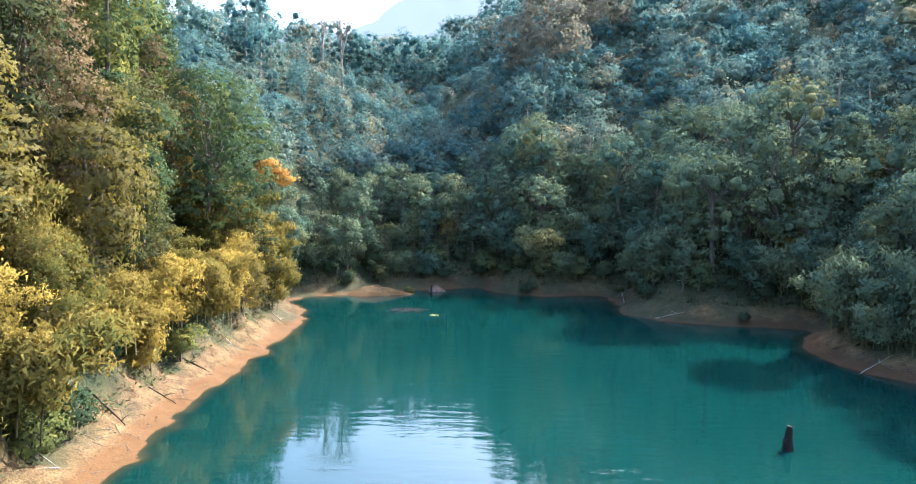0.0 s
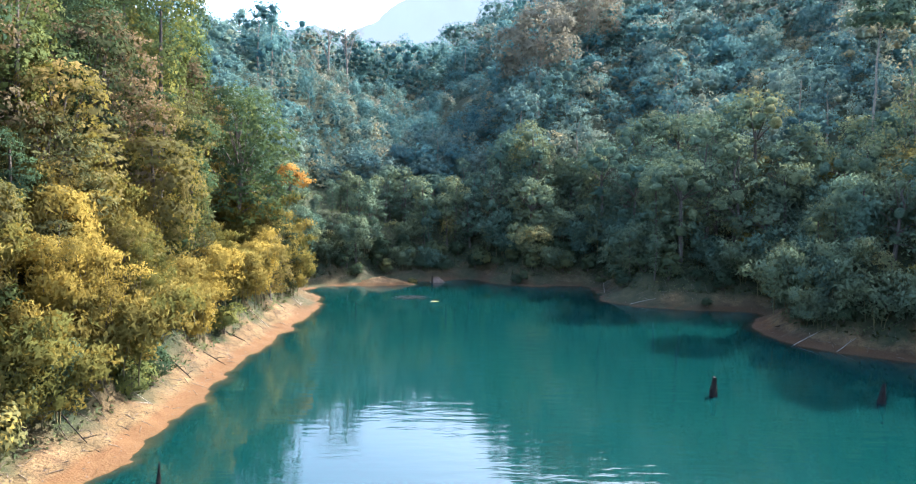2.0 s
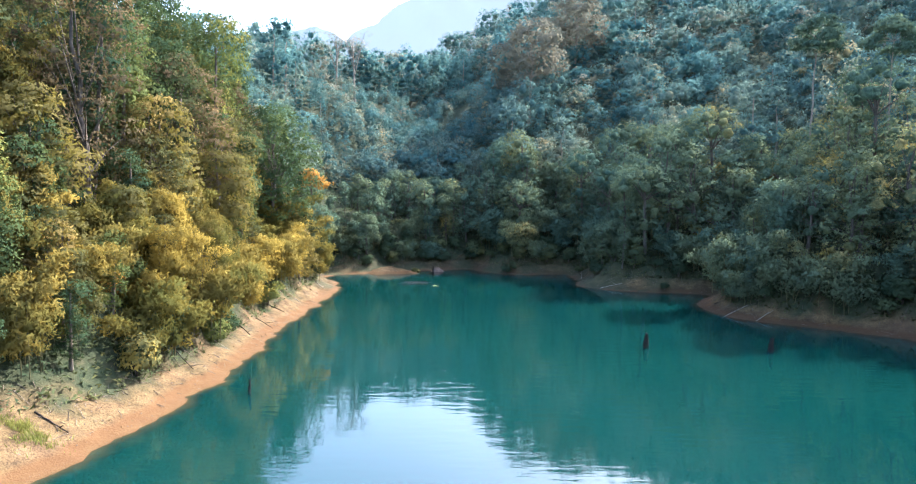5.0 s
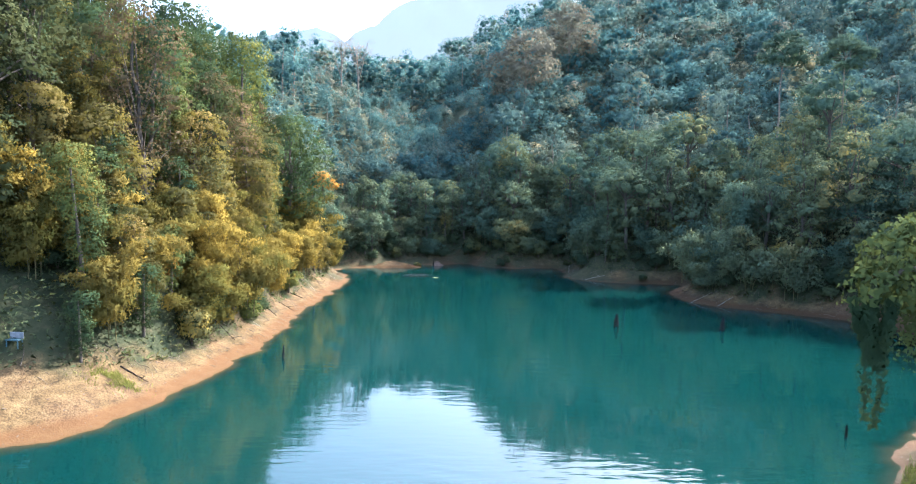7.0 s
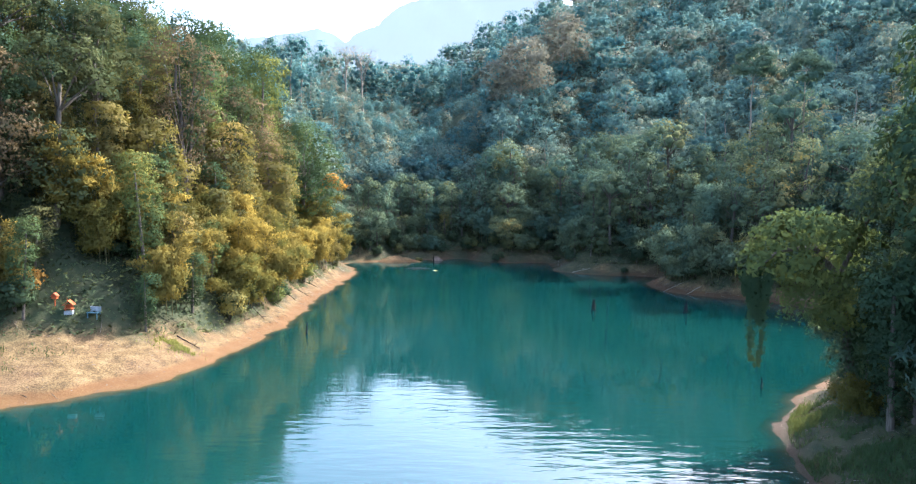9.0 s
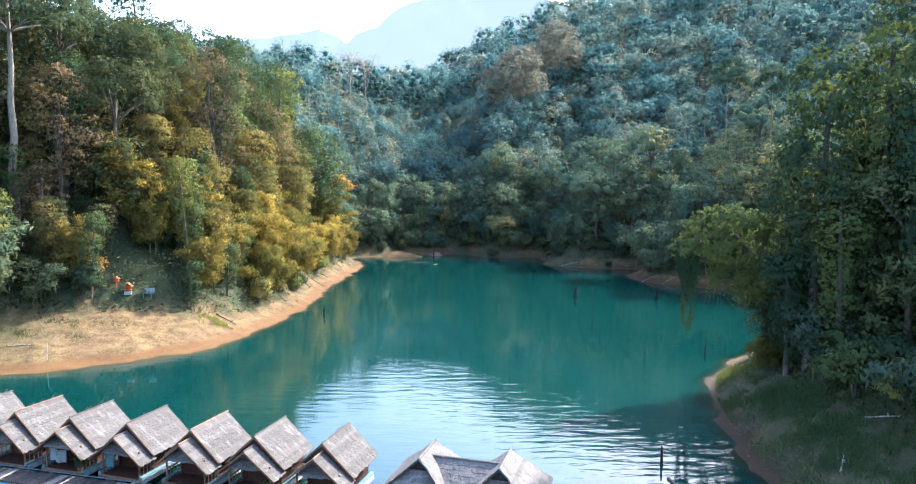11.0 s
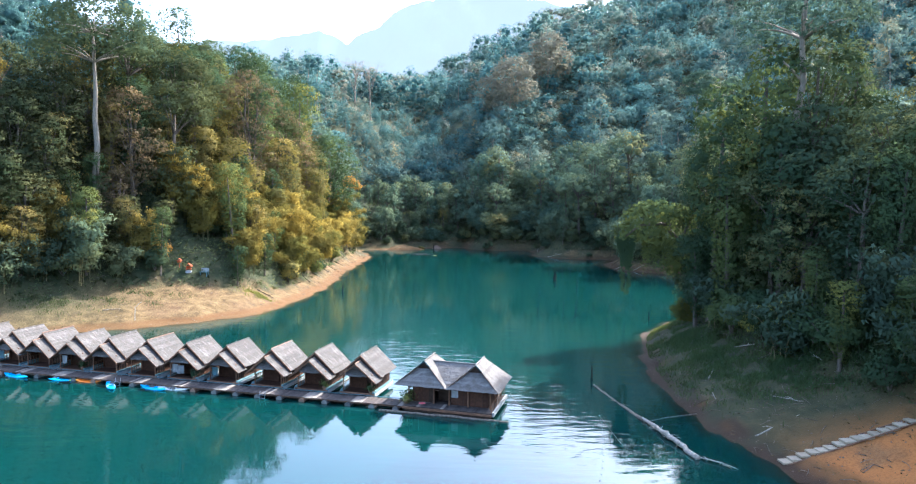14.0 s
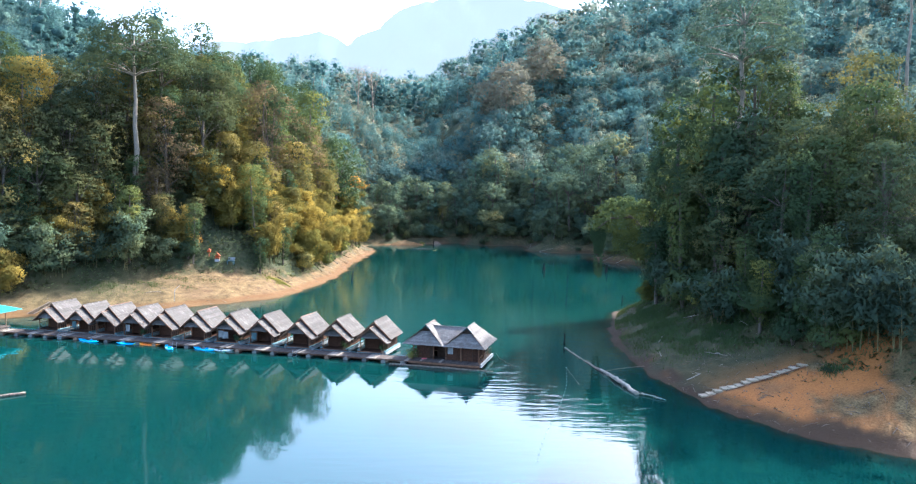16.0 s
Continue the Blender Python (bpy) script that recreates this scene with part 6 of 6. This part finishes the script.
# ---- spirit house and stall on the beach ----
def spirit_house():
    x, y = -36.6, 9.8
    z = z_at(x, y)
    s = thing("spirit_house", "small orange-red wooden spirit house under the trees", "shrine", pose(x, y, z, 0, 0, 12) @ Matrix.Scale(0.68, 4))
    part("plinth", box(-0.55, 0.55, -0.4, 0.4, -0.2, 0.35), M_WHITE, s, "white plinth")
    for px in (-0.4, 0.4):
        for py in (-0.28, 0.28):
            part("post", box(px - 0.05, px + 0.05, py - 0.05, py + 0.05, 0.35, 1.25), M_ORANGE, s)
    part("floor", box(-0.6, 0.6, -0.45, 0.45, 0.62, 0.70), M_ORANGE, s)
    part("back_panel", box(-0.45, 0.45, 0.25, 0.30, 0.7, 1.25), M_ORANGE, s)
    for k in (-1, 1):
        part("roof_slope", plate([(0, -0.6, 1.85), (0, 0.6, 1.85), (k * 0.75, 0.6, 1.18), (k * 0.75, -0.6, 1.18)], 0.05), M_ORANGE, s)
    part("finial", rod((0, -0.55, 1.85), (0, -0.6, 2.35), 0.05, 0.015), M_ORANGE, s)
    t = thing("spirit_house", "second low orange shrine beside the taller one", "shrine", pose(x - 1.3, y - 0.1, z_at(x - 1.3, y - 0.1), 0, 0, 5) @ Matrix.Scale(0.68, 4))
    part("post", rod((0, 0, -0.2), (0, 0, 1.0), 0.09), M_ORANGE, t)
    part("body", box(-0.35, 0.35, -0.3, 0.3, 0.9, 1.35), M_ORANGE, t)
    for k in (-1, 1):
        part("roof_slope", plate([(0, -0.4, 1.75), (0, 0.4, 1.75), (k * 0.5, 0.4, 1.3), (k * 0.5, -0.4, 1.3)], 0.04), M_ORANGE, t)
    c = thing("bench", "faded blue and white bench beside the shrine", "bench", pose(-34.6, 10.6, z_at(-34.6, 10.6), 0, 0, -8))
    part("seat", box(-0.6, 0.6, -0.3, 0.3, 0.5, 0.58), M_BLUE, c)
    part("backrest", box(-0.6, 0.6, 0.26, 0.32, 0.6, 1.1), M_WHITE, c)
    for px in (-0.5, 0.5):
        for py in (-0.24, 0.24):
            part("leg", box(px - 0.04, px + 0.04, py - 0.04, py + 0.04, -0.15, 0.5), M_BLUE, c)


M_ORANGE = plain_material("orange_paint", (0.26, 0.045, 0.012), (0.42, 0.10, 0.025), 3.0, 0.5, 0.3, 0.1)
spirit_house()

# ---- litter of the banks ----
def fallen_branch(x, y, turn, length, r, mat, label, seed):
    dx, dy = math.cos(radians(turn)) * length / 2, math.sin(radians(turn)) * length / 2
    a, b = (x - dx, y - dy), (x + dx, y + dy)
    log("fallen_branch", (*a, z_at(*a) + r), (*b, z_at(*b) + r), r, r * 0.5, mat, label, seed, 0.02, 0.03, 7, 1)


for k, (x, y, turn, n, r, pale) in enumerate(((-24.3, 46, -14, 3.2, 0.08, 0), (-23.6, 60, -10, 2.4, 0.07, 0), (-23.8, 38, -12, 2.6, 0.05, 1), (-24.4, 30, -14, 2.8, 0.06, 0), (-26.6, 14, -16, 2.8, 0.07, 0), (-23.0, 52, -5, 2.2, 0.05, 0), (-23.4, 68, -12, 2.6, 0.05, 1),
                                               (-22.6, 84, -30, 2.0, 0.06, 1), (26.2, -41.0, 22, 4.2, 0.05, 1), (28.6, -37.5, -55, 2.4, 0.05, 1), (25.8, -29.0, 55, 1.8, 0.06, 1), (33, -33, 100, 1.7, 0.05, 1),
                                               (24.2, -34, 80, 1.6, 0.05, 1), (30, -26, -60, 2.2, 0.06, 1), (40, 64, 20, 5, 0.05, 1), (43, 61, 30, 3.5, 0.05, 1), (41, 70, -40, 3, 0.05, 0), (28.5, 90, 5, 4, 0.06, 1), (25.6, 104, 80, 5.5, 0.05, 1), (-42, -2, 10, 2.2, 0.05, 1))):
    fallen_branch(x, y, turn, n, r, M_DRIFT_PALE if pale else M_STUMP, "bleached fallen branch on the bare bank" if pale else "dark fallen branch on the bare bank", 20 + k)


def driftwood_raft():
    t = thing("driftwood_raft", "flat tangle of pale floating driftwood", "driftwood", pose(-7.2, 94.2, 0))
    rr = random.Random(12)
    for k in range(26):
        p = Vector((rr.gauss(0, 1.1), rr.gauss(0, 0.8), 0.05 + 0.10 * rr.random()))
        a = rr.uniform(-0.5, 0.5)
        d = Vector((math.cos(a), math.sin(a), rr.uniform(-0.03, 0.06))) * rr.uniform(0.5, 1.3)
        part("stick", rod(p - d, p + d, 0.05, 0.02, 5, 0.02, 4, rough=0.03, seed=k), M_DRIFT, t)


driftwood_raft()


def mound(name, x, y, rx, ry, top, mat, label, seed):
    """A low rise of soil or rock out of the water."""
    n, m = 24, 9
    vs, fs = [], []
    for i in range(n):
        for j in range(m):
            a, f = i * 2 * math.pi / n, j / (m - 1)
            w = 1 + 0.22 * math.sin(3 * a + seed) + 0.12 * math.sin(7 * a + 2 * seed)
            q = (math.cos(a) * rx * f * w, math.sin(a) * ry * f * w)
            z = top * (1 - f ** 1.4) * (1 + 0.2 * float(value_noise(q[0] * 3 + seed, q[1] * 3, 0.9, 60))) - 0.15 * f
            vs.append((*q, z))
    for i in range(n):
        for j in range(m - 1):
            p, q = i * m, ((i + 1) % n) * m
            fs.append((p + j, p + j + 1, q + j + 1, q + j))
    ob = tagged(new(name, mesh_of(name, vs, fs, [mat], True)), label, "mound")
    ob.location = (x, y, 0)
    return ob


mound("mud_spit", -13.8, 109.4, 5.6, 2.4, 1.35, M_SOIL, "low bare red earth spit at the far shore", 1)
mound("rock_outcrop", -3.6, 113.2, 1.5, 1.1, 0.9, M_ROCK, "brown pointed rock at the far water line", 2)
mound("mud_shoal", -3.2, 91.3, 2.0, 0.8, 0.06, M_YELLOW_MUD, "yellowish mud shoal just breaking the surface", 3)


def pebbles():
    """Small stones and clods over the bare banks."""
    r = np.random.RandomState(77)
    x, y = r.uniform(-62, 62, 60000), r.uniform(-64, 118, 60000)
    d = shore_distance(x, y)
    keep = (d > 0.2) & (d < bank_width(x, y) + 1) & in_view(x, y, 4)
    x, y = x[keep], y[keep]
    z = height(x, y)
    s = 0.03 + 0.09 * r.rand(len(x)) ** 4
    base = np.array([[1, 0, 0], [-0.5, 0.9, 0], [-0.6, -0.8, 0], [0.1, 0, 0.8]])
    face = np.array([[0, 1, 3], [1, 2, 3], [2, 0, 3]])
    a = r.rand(len(x)) * 6.28
    c, si = np.cos(a), np.sin(a)
    v = np.stack([np.stack((x + s * (b[0] * c - b[1] * si), y + s * (b[0] * si + b[1] * c), z + s * b[2]), 1) for b in base], 1).reshape(-1, 3)
    f = (face[None] + 4 * np.arange(len(x))[:, None, None]).reshape(-1, 3)
    tagged(new("pebbles", mesh_of("pebbles", v, f, [M_PEBBLE])), "small pale stones and dark clods on the banks", "pebbles", kind="stuff")


def grass(name, spots, count, tall, label, mat):
    r = np.random.RandomState(len(name) + count)
    ps = []
    for x, y, rx, ry in spots:
        n = int(count * rx * ry)
        ps.append(np.stack((x + 0.6 * rx * r.randn(n), y + 0.6 * ry * r.randn(n)), 1))
    p = np.concatenate(ps)
    d = shore_distance(p[:, 0], p[:, 1])
    patch = value_noise(p[:, 0], p[:, 1], 2.1, 81) + 0.6 * value_noise(p[:, 0], p[:, 1], 0.7, 82) > -0.7 + 1.3 * r.rand(len(p))
    p = p[(d > 0.9) & patch]
    n = len(p)
    z = height(p[:, 0], p[:, 1])
    base = np.column_stack((p, z))
    h = tall * (0.4 + 0.9 * r.rand(n))
    side = unit(np.column_stack((r.randn(n), r.randn(n), np.zeros(n)))) * 0.035
    tip = base + np.column_stack((0.5 * h * r.randn(n) * 0.7, 0.5 * h * r.randn(n) * 0.7, h))
    v = np.stack((base - side, base + side, tip), 1).reshape(-1, 3)
    tagged(new(name, mesh_of(name, v, np.arange(3 * n).reshape(-1, 3), [mat])), label, "grass", kind="stuff")


grass("grass", [(-27.4, 11.6, 1.8, 1.0)], 2200, 0.30, "patch of short yellow-green grass on the beach", M_GRASS)
grass("bank_grass", [(27.5, -24, 4, 8), (26.4, -14, 3, 5), (28.5, -5, 3, 5), (31, -33, 5, 4), (38, -35, 5, 4), (41, -40, 4, 3), (34.1, -47.4, 1.6, 0.9), (40, -46, 3, 2)], 620, 0.36, "thin green grass covering the shaded bank", M_GRASS_GREEN)
grass("beach_weeds", [(-41, 3.5, 2.6, 0.8), (-38, 1.5, 1.4, 0.6), (-44, 0.5, 2.5, 1.0), (-50, -3, 5, 2), (-36, 5.0, 1.6, 0.7)], 190, 0.30, "scattered low green weeds on the beach", M_GRASS_GREEN)
pebbles()


def bank_litter():
    """Dead leaves and twigs strewn over the bare banks."""
    r = np.random.RandomState(77)
    x, y = r.uniform(-64, 62, 210000), r.uniform(-66, 122, 210000)
    d = shore_distance(x, y)
    e = d - bank_width(x, y)
    thick = np.where((x < -26) & (y < 14), 0.12, 0.8) * np.clip((e + 5.0) / 5.0, np.where((x > 18) & (y < -15), 0.5, 0.05), 1) * (0.45 + 0.55 * (value_noise(x, y, 2.4, 78) > 0.05))
    keep = (d > 0.9) & (e < 1.0) & in_view(x, y, 2) & (r.rand(len(x)) < thick)
    x, y = x[keep], y[keep]
    p = np.stack((x, y, height(x, y) + 0.03), 1)
    dead = leaves(p, np.tile([[0.0, 0, 1.0]], (len(p), 1)), 0.17, 0.6, 0.0, 0.6, r)
    tagged(new("leaf_litter", foliage_mesh("leaf_litter", dead, M_LITTER)), "brown dead leaves strewn over the bare banks", "litter", kind="stuff")
    pick = r.choice(len(x), min(1500, len(x)), replace=False)
    twigs = []
    for i in pick:
        a, n = r.rand() * 6.28, 0.3 + 1.2 * r.rand() ** 2
        b = p[i] + n * np.array([math.cos(a), math.sin(a), 0])
        b[2] = float(height(b[:1], b[1:2])[0]) + 0.05
        twigs.append(tube(np.array([p[i], 0.5 * (p[i] + b) + (0.05 * r.randn(), 0.05 * r.randn(), 0.05), b]), [0.03, 0.024, 0.01], 3))
    v, f = joined(twigs)
    tagged(new("fallen_twigs", mesh_of("fallen_twigs", v, f, [M_DRIFT], True)), "thin grey-brown dead twigs lying on the banks", "twigs", kind="stuff")


bank_litter()

# low bushes on the near bank
for x, y, size in ((40.6, -32.6, 0.75), (42.5, -35, 0.6), (41.2, -40, 0.7), (43.5, -42, 0.6), (35.5, -47, 0.3), (38, -46, 0.32), (33.8, -47.6, 0.25)):
    SHRUB.place(x, y, size, label="low green bush on the bare bank")
# small bushes at the foot of the far banks
for x, y, size in ((11, 110.5, 0.75), (12.5, 110.8, 0.6), (-8, 112.5, 0.5), (26, 108.5, 0.5), (37, 86.5, 0.55)):
    SHRUB.place(x, y, size, label="small green bush low on the far bank")
